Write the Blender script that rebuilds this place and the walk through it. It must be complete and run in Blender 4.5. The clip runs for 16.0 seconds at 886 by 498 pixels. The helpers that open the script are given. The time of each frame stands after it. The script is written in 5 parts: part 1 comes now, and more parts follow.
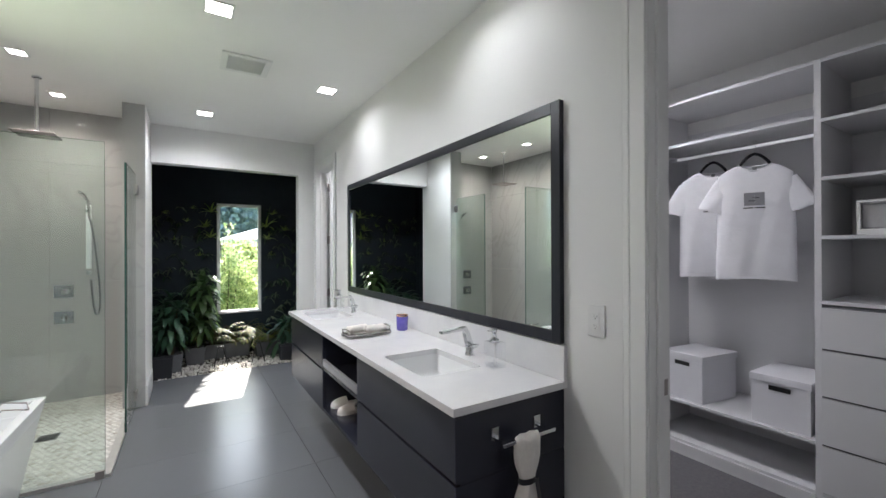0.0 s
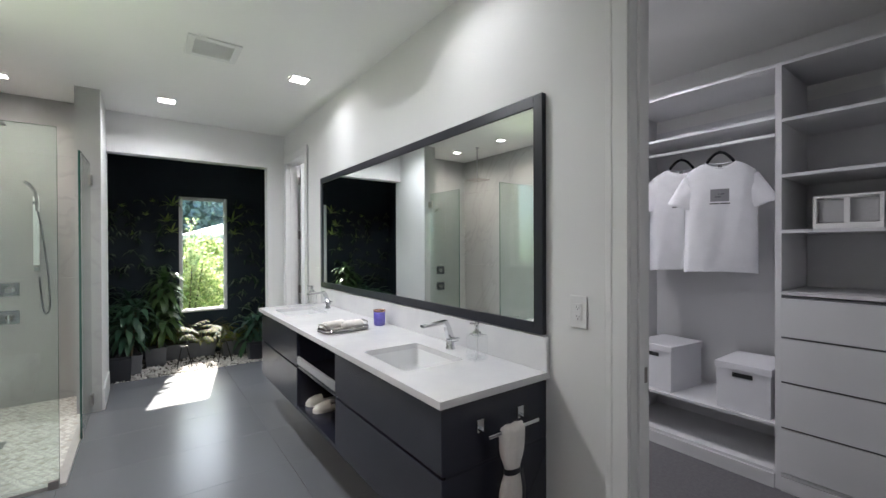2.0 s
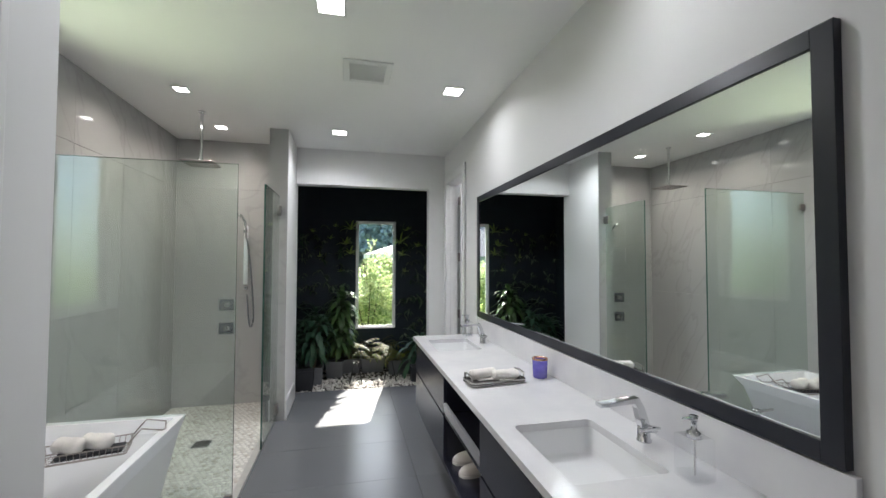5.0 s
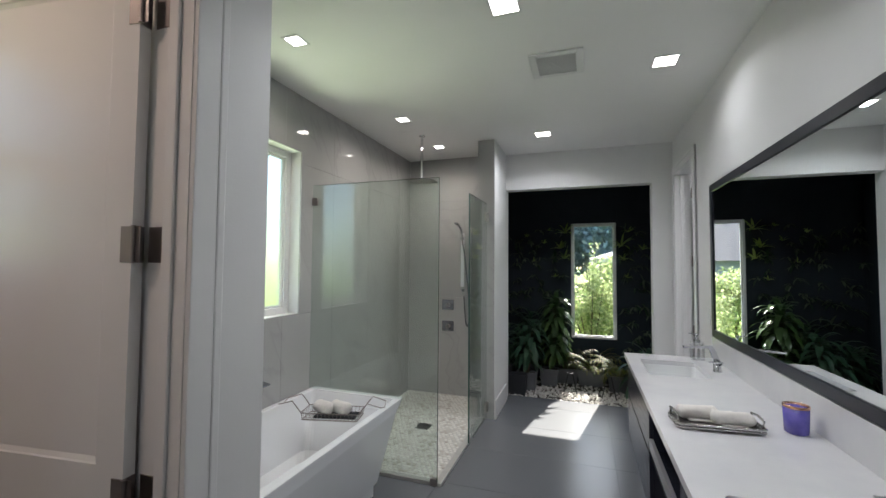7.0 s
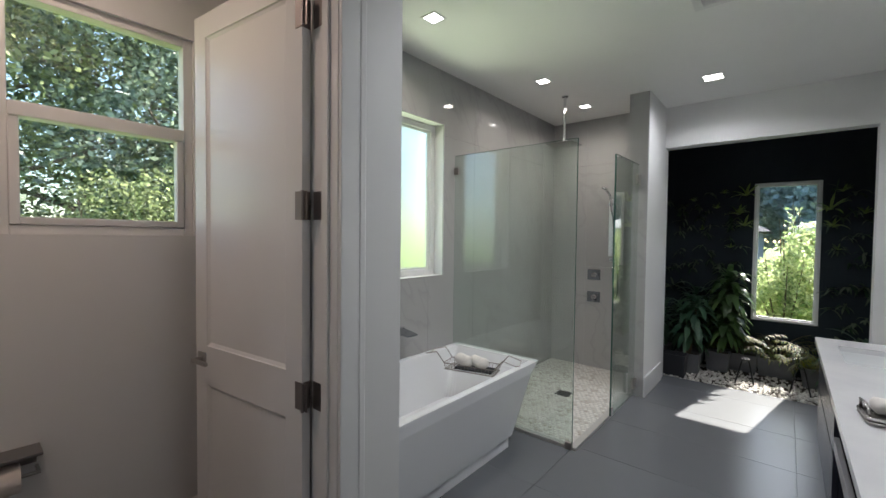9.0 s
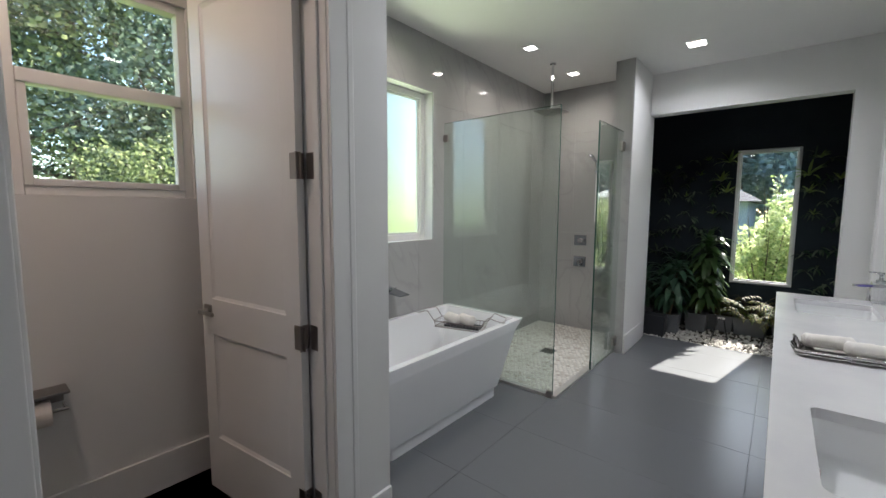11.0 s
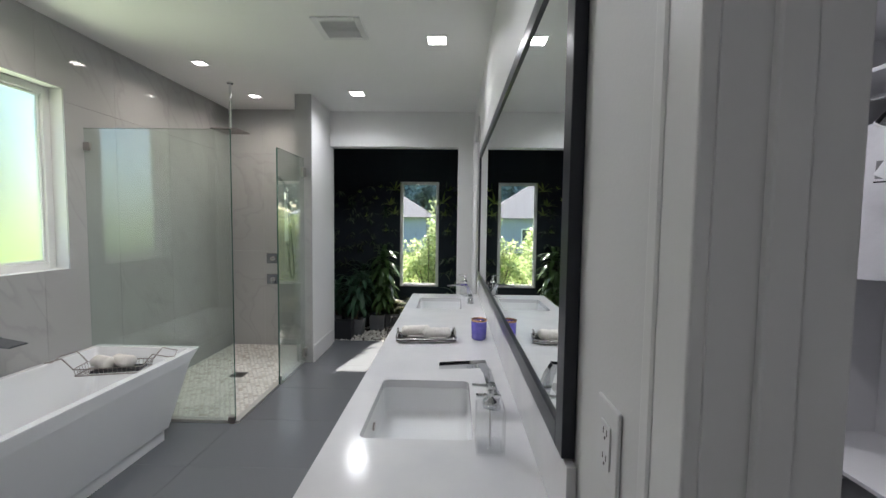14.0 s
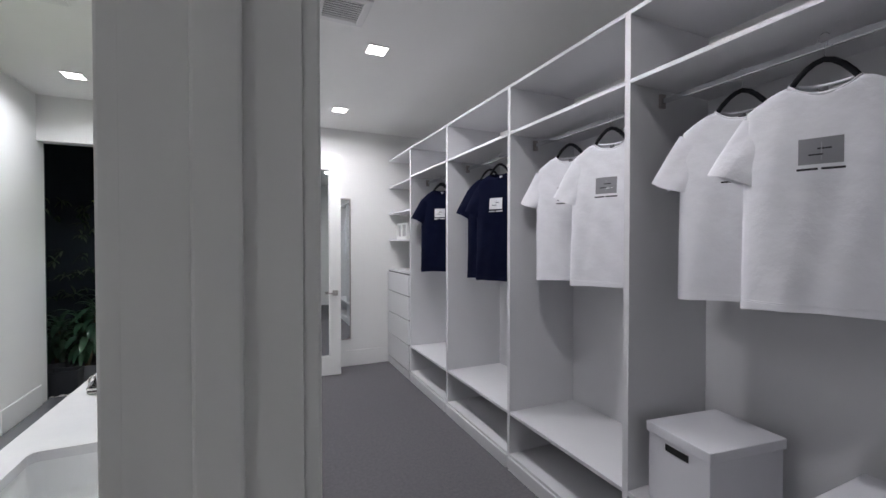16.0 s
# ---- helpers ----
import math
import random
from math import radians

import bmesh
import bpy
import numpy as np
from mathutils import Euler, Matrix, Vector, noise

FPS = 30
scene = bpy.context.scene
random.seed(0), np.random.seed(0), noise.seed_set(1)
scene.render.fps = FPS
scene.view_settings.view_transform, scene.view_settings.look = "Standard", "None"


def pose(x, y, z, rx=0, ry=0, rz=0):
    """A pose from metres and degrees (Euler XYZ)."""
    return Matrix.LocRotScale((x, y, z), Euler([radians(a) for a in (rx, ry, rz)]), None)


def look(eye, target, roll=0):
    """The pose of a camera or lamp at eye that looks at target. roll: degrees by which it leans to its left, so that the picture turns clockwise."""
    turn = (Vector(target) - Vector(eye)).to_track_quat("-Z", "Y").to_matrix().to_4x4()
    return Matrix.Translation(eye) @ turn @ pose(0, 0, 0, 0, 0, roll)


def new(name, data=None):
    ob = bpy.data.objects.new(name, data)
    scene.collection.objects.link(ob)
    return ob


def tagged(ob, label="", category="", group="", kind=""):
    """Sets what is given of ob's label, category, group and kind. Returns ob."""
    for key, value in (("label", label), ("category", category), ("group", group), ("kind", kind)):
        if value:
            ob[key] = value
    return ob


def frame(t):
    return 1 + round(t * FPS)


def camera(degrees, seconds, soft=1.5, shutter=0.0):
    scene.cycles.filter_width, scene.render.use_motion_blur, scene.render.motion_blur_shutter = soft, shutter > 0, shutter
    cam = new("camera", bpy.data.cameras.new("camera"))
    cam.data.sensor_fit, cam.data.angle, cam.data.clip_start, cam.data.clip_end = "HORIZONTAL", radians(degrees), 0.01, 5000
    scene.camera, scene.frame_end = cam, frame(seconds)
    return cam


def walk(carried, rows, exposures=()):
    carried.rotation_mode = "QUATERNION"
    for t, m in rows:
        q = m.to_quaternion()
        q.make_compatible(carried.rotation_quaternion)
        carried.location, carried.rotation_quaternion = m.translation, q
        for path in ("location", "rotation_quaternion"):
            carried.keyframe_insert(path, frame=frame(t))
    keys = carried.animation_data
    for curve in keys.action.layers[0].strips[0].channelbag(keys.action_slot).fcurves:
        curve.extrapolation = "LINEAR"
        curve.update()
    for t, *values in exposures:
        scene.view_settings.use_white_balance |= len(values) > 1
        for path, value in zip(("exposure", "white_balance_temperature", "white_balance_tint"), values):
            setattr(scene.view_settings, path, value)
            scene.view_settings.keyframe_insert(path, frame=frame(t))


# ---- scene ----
cam = camera(94.6, 16.0)
PATH = [
    (0, (0.06, 0.033, 1.478), (1.119, 1.729, 1.482), -0.2),
    (0.5, (0.032, 0.001, 1.474), (1.153, 1.657, 1.469), -0.2),
    (1, (-0.002, -0.008, 1.464), (1.164, 1.617, 1.455), -0.2),
    (1.5, (-0.012, 0.009, 1.46), (1.173, 1.62, 1.446), -0.2),
    (2, (0.021, 0.084, 1.457), (1.203, 1.697, 1.446), -0.2),
    (2.5, (0.069, 0.17, 1.482), (1.218, 1.807, 1.473), -0.3),
    (3, (0.132, 0.256, 1.511), (1.216, 1.937, 1.511), -0.3),
    (3.2, (0.163, 0.289, 1.518), (1.205, 1.996, 1.526), -0.3),
    (5.3, (0.362, 0.587, 1.547), (0.659, 2.563, 1.623), 0.2),
    (5.5, (0.397, 0.607, 1.541), (0.585, 2.596, 1.625), 0.2),
    (6, (0.466, 0.66, 1.539), (0.372, 2.656, 1.633), 0.2),
    (6.5, (0.522, 0.691, 1.553), (0.146, 2.653, 1.646), 0.4),
    (7, (0.589, 0.697, 1.546), (-0.063, 2.586, 1.63), 0.4),
    (7.5, (0.651, 0.691, 1.536), (-0.241, 2.48, 1.599), 0.5),
    (8, (0.685, 0.695, 1.51), (-0.4, 2.374, 1.549), 0.5),
    (8.5, (0.699, 0.7, 1.492), (-0.528, 2.279, 1.492), 0.6),
    (8.7, (0.71, 0.698, 1.497), (-0.561, 2.242, 1.474), 0.5),
    (10.8, (0.844, 0.628, 1.437), (-0.455, 2.138, 1.257), 0.3),
    (11, (0.865, 0.609, 1.434), (-0.401, 2.145, 1.243), 0.3),
    (11.5, (0.889, 0.581, 1.427), (-0.259, 2.206, 1.22), 0.3),
    (12, (0.928, 0.557, 1.425), (-0.066, 2.282, 1.226), 0.3),
    (12.5, (0.979, 0.534, 1.473), (0.184, 2.358, 1.271), 0.5),
    (13, (1.063, 0.528, 1.514), (0.497, 2.436, 1.323), 0.8),
    (13.5, (1.155, 0.531, 1.495), (0.828, 2.498, 1.347), 0.6),
    (14, (1.228, 0.499, 1.522), (1.179, 2.494, 1.401), 0.7),
    (14.5, (1.309, 0.486, 1.505), (1.519, 2.473, 1.425), 0.6),
    (15, (1.389, 0.494, 1.514), (1.836, 2.442, 1.455), 0.3),
    (15.5, (1.491, 0.508, 1.51), (2.15, 2.396, 1.472), 0.3),
    (16, (1.564, 0.527, 1.51), (2.39, 2.348, 1.478), 0.0),
]
walk(cam, [(t, look(eye, target, roll)) for t, eye, target, roll in PATH], exposures=[(0, 2.75), (3, 2.7), (5.5, 2.35), (7.5, 2.0), (12, 2.15), (13.5, 2.2), (14.5, 2.25), (15.2, 2.4), (16, 2.55)])

# ---- world, sun, lamps ----
SUN_TRAVEL = Vector((-0.45, -2.265, -2.11)).normalized()
world = bpy.data.worlds.new("world")
scene.world = world
world.use_nodes = True
wn = world.node_tree.nodes
sky = wn.new("ShaderNodeTexSky")
sky.sky_type = "NISHITA"
sky.sun_disc = False
sky.sun_elevation = radians(42.4)
sky.sun_rotation = math.atan2(0.445, 2.19)
wn["Background"].inputs["Strength"].default_value = 0.15
world.node_tree.links.new(sky.outputs[0], wn["Background"].inputs["Color"])
sun = new("sun", bpy.data.lights.new("sun", "SUN"))
sun.data.energy, sun.data.angle, sun.data.color = 5.0, radians(0.5), (1.0, 0.95, 0.86)
sun.rotation_euler = SUN_TRAVEL.to_track_quat("-Z", "Y").to_euler()

# room numbers
CEIL = 2.87
WALL = 1.475          # face of the mirror wall
WALL_B = 1.597        # its closet face
OUT = -1.50           # face of the outer wall with the tub
FAR = 5.50            # wall with the opening to the plants
CLO = 3.08            # front plane of the closet units
CLO_B = 3.62          # back of the closet units


def area(name, x, y, z, sx, sy, watts, color, spread=168):
    ob = new(name, bpy.data.lights.new(name, "AREA"))
    ob.data.shape, ob.data.size, ob.data.size_y = "RECTANGLE", sx, sy
    ob.data.energy, ob.data.color = watts, color
    ob.data.spread = radians(spread)
    ob.location = (x, y, z)
    return ob


DOWN = [(0.215, 2.70), (1.09, 3.58), (0.21, 4.82), (-1.01, 2.64), (-0.95, 4.02), (-0.92, 4.92), (1.09, 1.75)]
DOWN_WATTS = [3.3, 0.75, 2.0, 1.3, 1.3, 1.3, 0.55]
DOWN_SIZE = [0.13, 0.13, 0.13, 0.09, 0.09, 0.09, 0.13]
for (dx, dy), ds, watts in zip(DOWN, DOWN_SIZE, DOWN_WATTS):
    warm = (1.0, 0.9, 0.82) if ds < 0.1 else (0.92, 0.94, 1.0)
    area("lamp_downlight", dx, dy, CEIL - 0.012, ds - 0.01, ds - 0.01, watts, warm, 150)
# the lamp at 1.75 is unseen, added to brighten the near closet
for dy, watts in ((1.75, 2.1), (3.37, 2.8), (4.80, 3.2)):
    area("lamp_closet", 2.34, dy, CEIL - 0.012, 0.12, 0.12, watts, (0.96, 0.95, 1.0))
# unseen fill lamp, added to brighten the entry
area("fill_lamp_entry", 0.2, -0.4, CEIL - 0.012, 0.12, 0.12, 1.0, (0.95, 0.95, 1.0))
# unseen warm fill lamp added in the toilet room, without a fixture
area("fill_lamp_wc", -1.0, 0.6, CEIL - 0.012, 0.12, 0.12, 1.75, (1.0, 0.75, 0.63))
# unseen fill lamp added outside the tub window, for light off the lawn
lawn = area("fill_lamp_window_tub", OUT - 0.80, 2.94, 0.60, 0.9, 0.8, 5.0, (0.88, 1.0, 0.70), 170)
lawn.rotation_euler = Vector((1.0, 0.0, 0.85)).to_track_quat("-Z", "Y").to_euler()

# ---- materials ----


def mat(name, color, rough=0.5, metal=0.0, spec=0.5, trans=0.0, ior=1.45, coat=0.0, c2=None, scale=8.0, mix=0.5,
        bump=0.0, bscale=60.0, emit=0.0, sub=0.0, rnd=0.0, stretch=(1, 1, 1), rvar=0.0, emcol=None):
    m = bpy.data.materials.new(name)
    m.use_nodes = True
    t = m.node_tree
    b = t.nodes["Principled BSDF"]
    b.inputs["Base Color"].default_value = (*color, 1)
    b.inputs["Roughness"].default_value = rough
    b.inputs["Metallic"].default_value = metal
    b.inputs["Specular IOR Level"].default_value = spec
    b.inputs["Transmission Weight"].default_value = trans
    b.inputs["IOR"].default_value = ior
    b.inputs["Coat Weight"].default_value = coat
    if emit:
        b.inputs["Emission Color"].default_value = (*(emcol or color), 1)
        b.inputs["Emission Strength"].default_value = emit
    co = t.nodes.new("ShaderNodeTexCoord")
    mp = t.nodes.new("ShaderNodeMapping")
    mp.inputs["Scale"].default_value = stretch
    t.links.new(co.outputs["Object"], mp.inputs[0])
    last = None
    if c2:
        n1 = t.nodes.new("ShaderNodeTexNoise")
        n1.inputs["Scale"].default_value = scale
        n1.inputs["Detail"].default_value = 6
        t.links.new(mp.outputs[0], n1.inputs["Vector"])
        r = t.nodes.new("ShaderNodeValToRGB")
        r.color_ramp.elements[0].position = 0.5 - mix / 2
        r.color_ramp.elements[1].position = 0.5 + mix / 2
        r.color_ramp.elements[0].color = (*color, 1)
        r.color_ramp.elements[1].color = (*c2, 1)
        t.links.new(n1.outputs["Fac"], r.inputs[0])
        last = r.outputs[0]
        if rvar:
            mr = t.nodes.new("ShaderNodeMapRange")
            mr.inputs["To Min"].default_value = rough - rvar
            mr.inputs["To Max"].default_value = rough + rvar
            t.links.new(n1.outputs["Fac"], mr.inputs["Value"])
            t.links.new(mr.outputs[0], b.inputs["Roughness"])
    if rnd:
        oi = t.nodes.new("ShaderNodeObjectInfo")
        hs = t.nodes.new("ShaderNodeHueSaturation")
        mr = t.nodes.new("ShaderNodeMapRange")
        mr.inputs["To Min"].default_value = 1 - rnd
        mr.inputs["To Max"].default_value = 1 + rnd
        t.links.new(oi.outputs["Random"], mr.inputs["Value"])
        t.links.new(mr.outputs[0], hs.inputs["Value"])
        if last:
            t.links.new(last, hs.inputs["Color"])
        else:
            hs.inputs["Color"].default_value = (*color, 1)
        last = hs.outputs[0]
    if last:
        t.links.new(last, b.inputs["Base Color"])
    if bump:
        n2 = t.nodes.new("ShaderNodeTexNoise")
        n2.inputs["Scale"].default_value = bscale
        n2.inputs["Detail"].default_value = 5
        t.links.new(mp.outputs[0], n2.inputs["Vector"])
        bp = t.nodes.new("ShaderNodeBump")
        bp.inputs["Strength"].default_value = bump
        bp.inputs["Distance"].default_value = 0.01
        t.links.new(n2.outputs["Fac"], bp.inputs["Height"])
        t.links.new(bp.outputs[0], b.inputs["Normal"])
    return m


def leaf_mat(name, c1, c2, trans=0.45, rough=0.4):
    """Leaves: two greens varied leaf by leaf, with light coming through them."""
    m = bpy.data.materials.new(name)
    m.use_nodes = True
    t = m.node_tree
    b = t.nodes["Principled BSDF"]
    g = t.nodes.new("ShaderNodeNewGeometry")
    r = t.nodes.new("ShaderNodeValToRGB")
    r.color_ramp.elements[0].color = (*c1, 1)
    r.color_ramp.elements[1].color = (*c2, 1)
    t.links.new(g.outputs["Random Per Island"], r.inputs[0])
    t.links.new(r.outputs[0], b.inputs["Base Color"])
    b.inputs["Roughness"].default_value = rough
    tr = t.nodes.new("ShaderNodeBsdfTranslucent")
    t.links.new(r.outputs[0], tr.inputs["Color"])
    mx = t.nodes.new("ShaderNodeMixShader")
    mx.inputs[0].default_value = trans
    t.links.new(b.outputs[0], mx.inputs[1])
    t.links.new(tr.outputs[0], mx.inputs[2])
    t.links.new(mx.outputs[0], t.nodes["Material Output"].inputs["Surface"])
    return m


M_WALL = mat("white_wall_paint", (0.72, 0.72, 0.72), 0.55, c2=(0.76, 0.76, 0.75), scale=1.3, bump=0.05, bscale=180, rvar=0.05)
M_CEIL = mat("ceiling_paint", (0.80, 0.80, 0.79), 0.7, c2=(0.84, 0.84, 0.83), scale=1.1, bump=0.06, bscale=150)
M_TRIM = mat("trim_paint", (0.74, 0.74, 0.74), 0.3, c2=(0.78, 0.78, 0.77), scale=3, bump=0.02, bscale=90)
M_WCWALL = mat("wc_wall_paint", (0.55, 0.53, 0.51), 0.6, c2=(0.58, 0.56, 0.54), scale=1.3, bump=0.05, bscale=180)
M_DARK = mat("dark_green_wall_backing", (0.010, 0.019, 0.026), 0.8, c2=(0.014, 0.025, 0.033), scale=6, bump=0.3, bscale=30)
M_GROOVE_SHADE = mat("groove_shade_grey", (0.10, 0.10, 0.11), 0.9, bump=0.1)
M_CHROMED = mat("smoked_chrome_plate", (0.36, 0.38, 0.41), 0.14, metal=1.0)
M_CHROMEB = mat("satin_chrome_bar", (0.92, 0.93, 0.95), 0.3, metal=1.0)
M_GROUTF = mat("grey_floor_grout", (0.126, 0.132, 0.143), 0.6, bump=0.1)
M_FLOOR = mat("grey_porcelain_tile", (0.128, 0.134, 0.146), 0.26, c2=(0.140, 0.146, 0.157), scale=1.4, mix=0.9, rnd=0.025, bump=0.02, bscale=120)
M_CARPET = mat("closet_carpet", (0.115, 0.11, 0.12), 0.95, c2=(0.15, 0.145, 0.155), scale=45, bump=0.5, bscale=350)
M_WCFLOOR = mat("wc_floor_wood", (0.10, 0.06, 0.045), 0.4, c2=(0.15, 0.09, 0.07), scale=3, stretch=(1, 8, 1))
M_QUARTZ = mat("white_quartz_top", (0.63, 0.63, 0.655), 0.16, c2=(0.69, 0.69, 0.70), scale=5, mix=0.3)
M_CERAMIC = mat("white_ceramic", (0.78, 0.79, 0.80), 0.08, coat=0.3)
M_TUB = mat("white_acrylic", (0.78, 0.79, 0.81), 0.14, coat=0.2)
M_NAVY = mat("dark_navy_lacquer", (0.020, 0.022, 0.034), 0.27, spec=0.6)
M_FRAME = mat("black_frame_lacquer", (0.014, 0.016, 0.024), 0.3, bump=0.02)
M_MIRROR = mat("mirror_silver", (0.86, 0.90, 0.89), 0.0, metal=1.0)
M_CHROME = mat("polished_chrome", (0.72, 0.73, 0.75), 0.07, metal=1.0)
M_NICKEL = mat("brushed_nickel", (0.42, 0.40, 0.38), 0.32, metal=1.0, bump=0.05, bscale=200)
M_STEELDARK = mat("dark_nickel", (0.34, 0.31, 0.30), 0.35, metal=1.0)
M_CLOSET = mat("white_melamine", (0.62, 0.62, 0.64), 0.35, c2=(0.65, 0.65, 0.67), scale=3, bump=0.02, bscale=150)
M_BOX = mat("white_storage_box", (0.66, 0.66, 0.70), 0.45, c2=(0.69, 0.69, 0.73), scale=6, bump=0.05, bscale=120)
M_BLACK = mat("black_plastic", (0.012, 0.012, 0.013), 0.4)
M_VELVET = mat("black_velvet_flock", (0.012, 0.012, 0.016), 0.95)
M_SHIRT = mat("white_cotton", (0.70, 0.70, 0.74), 0.9, c2=(0.74, 0.74, 0.78), scale=14, bump=0.5, bscale=13, sub=0.1)
M_SHIRTN = mat("navy_cotton", (0.002, 0.003, 0.014), 0.95, c2=(0.003, 0.005, 0.018), spec=0.1, scale=14, bump=0.5, bscale=13)
M_PRINTG = mat("grey_print", (0.22, 0.22, 0.24), 0.7)
M_PRINTL = mat("faint_print_line", (0.32, 0.32, 0.34), 0.7)
M_PRINTK = mat("black_print", (0.02, 0.02, 0.025), 0.7)
M_PRINTN = mat("navy_print", (0.01, 0.014, 0.04), 0.7)
M_PRINTW = mat("white_print", (0.6, 0.6, 0.62), 0.7)
M_TOWEL = mat("white_terry_towel", (0.72, 0.69, 0.66), 0.95, c2=(0.79, 0.76, 0.72), scale=60, bump=0.6, bscale=260)
M_RIBBON = mat("black_satin_ribbon", (0.015, 0.015, 0.02), 0.35)
M_SLIP = mat("white_slipper_cloth", (0.72, 0.70, 0.67), 0.9, bump=0.4, bscale=200)
M_CANDLE = mat("violet_candle_glass", (0.10, 0.09, 0.42), 0.12, c2=(0.16, 0.13, 0.52), scale=30, coat=0.5)
M_COPPER = mat("copper_rim", (0.75, 0.42, 0.30), 0.2, metal=1.0)
M_WAX = mat("cream_wax", (0.8, 0.74, 0.68), 0.5)
M_TRAY = mat("dark_mirror_tray", (0.10, 0.09, 0.09), 0.15, metal=0.6)
M_SILVER = mat("antique_silver", (0.55, 0.53, 0.52), 0.22, metal=1.0, bump=0.15, bscale=80)
M_PLASTICW = mat("white_plastic", (0.72, 0.72, 0.72), 0.3)
M_PEBBLE = mat("white_pebble", (0.50, 0.49, 0.46), 0.7, c2=(0.66, 0.64, 0.6), scale=20, rnd=0.2)
M_MOSA = mat("beige_pebble_tile", (0.50, 0.49, 0.46), 0.4, c2=(0.60, 0.58, 0.53), scale=15, rnd=0.16, bump=0.1)
M_MOSG = mat("light_grout", (0.52, 0.51, 0.49), 0.8)
M_GRATE = mat("floor_drain_steel", (0.25, 0.25, 0.25), 0.35, metal=1.0)
M_POT = mat("grey_plastic_pot", (0.10, 0.105, 0.115), 0.55, c2=(0.13, 0.135, 0.145), scale=8)
M_POTD = mat("black_planter", (0.02, 0.022, 0.027), 0.6)
M_SOIL = mat("potting_soil", (0.03, 0.022, 0.016), 0.95, bump=1, bscale=60)
M_STEM = mat("cane_stem", (0.10, 0.08, 0.045), 0.7, bump=0.5, bscale=50)
M_BARK = mat("tree_bark", (0.09, 0.065, 0.045), 0.9, c2=(0.15, 0.115, 0.085), scale=10, bump=1, bscale=20)
M_LEAFD = leaf_mat("dark_house_plant_leaf", (0.03, 0.08, 0.05), (0.07, 0.15, 0.08), 0.35, 0.3)
M_LEAFY = leaf_mat("yellow_green_leaf", (0.13, 0.21, 0.025), (0.28, 0.33, 0.05), 0.4, 0.65)
M_LEAFM = leaf_mat("mid_green_leaf", (0.04, 0.09, 0.03), (0.09, 0.16, 0.05), 0.4, 0.3)
# wall ferns: the pale end of the range paints highlight specks
M_LEAFW = leaf_mat("wall_fern_leaf", (0.03, 0.075, 0.04), (0.20, 0.24, 0.17), 0.3, 0.25)
M_LEAFB = leaf_mat("bright_shrub_leaf", (0.22, 0.33, 0.10), (0.80, 0.80, 0.48), 0.5)
# near trees: highlights and shade are put into the wide dark-to-pale leaf range
M_LEAFT = leaf_mat("tree_leaf", (0.03, 0.06, 0.02), (0.50, 0.56, 0.28), 0.5)
M_LEAFT2 = leaf_mat("deep_tree_leaf", (0.03, 0.06, 0.04), (0.38, 0.46, 0.34), 0.4)
# far leaves: distance haze is put into this pale blue-green colour
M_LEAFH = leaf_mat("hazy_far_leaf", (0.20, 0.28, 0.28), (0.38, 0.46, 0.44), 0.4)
M_LEAFG = leaf_mat("golden_palm_leaf", (0.03, 0.08, 0.008), (0.16, 0.15, 0.010), 0.5, 0.55)
M_LEAFN = leaf_mat("bright_bromeliad_leaf", (0.22, 0.34, 0.06), (0.45, 0.55, 0.20), 0.5, 0.35)
M_CURB = mat("pale_shower_curb", (0.36, 0.355, 0.34), 0.3, c2=(0.42, 0.41, 0.39), scale=12)
M_GRASS = mat("lawn", (0.17, 0.24, 0.045), 0.95, c2=(0.24, 0.31, 0.06), scale=3, bump=0.5, bscale=20)
M_STUCCO = mat("pale_stucco", (0.22, 0.25, 0.34), 0.9, c2=(0.26, 0.29, 0.38), scale=4, bump=0.3)
M_ROOF = mat("brown_roof_shingle", (0.10, 0.088, 0.10), 0.9, c2=(0.13, 0.115, 0.13), scale=9, bump=0.6, bscale=15)
M_GLASSDK = mat("dark_window_glass", (0.03, 0.04, 0.05), 0.05)
M_TP = mat("toilet_paper", (0.72, 0.66, 0.62), 0.95, bump=0.2)
M_PLATE = mat("brushed_shelf", (0.30, 0.28, 0.27), 0.3, metal=1.0)
M_LED = mat("downlight_diffuser", (1, 1, 1), 0.5, emit=3.0, emcol=(1.0, 0.97, 0.94))


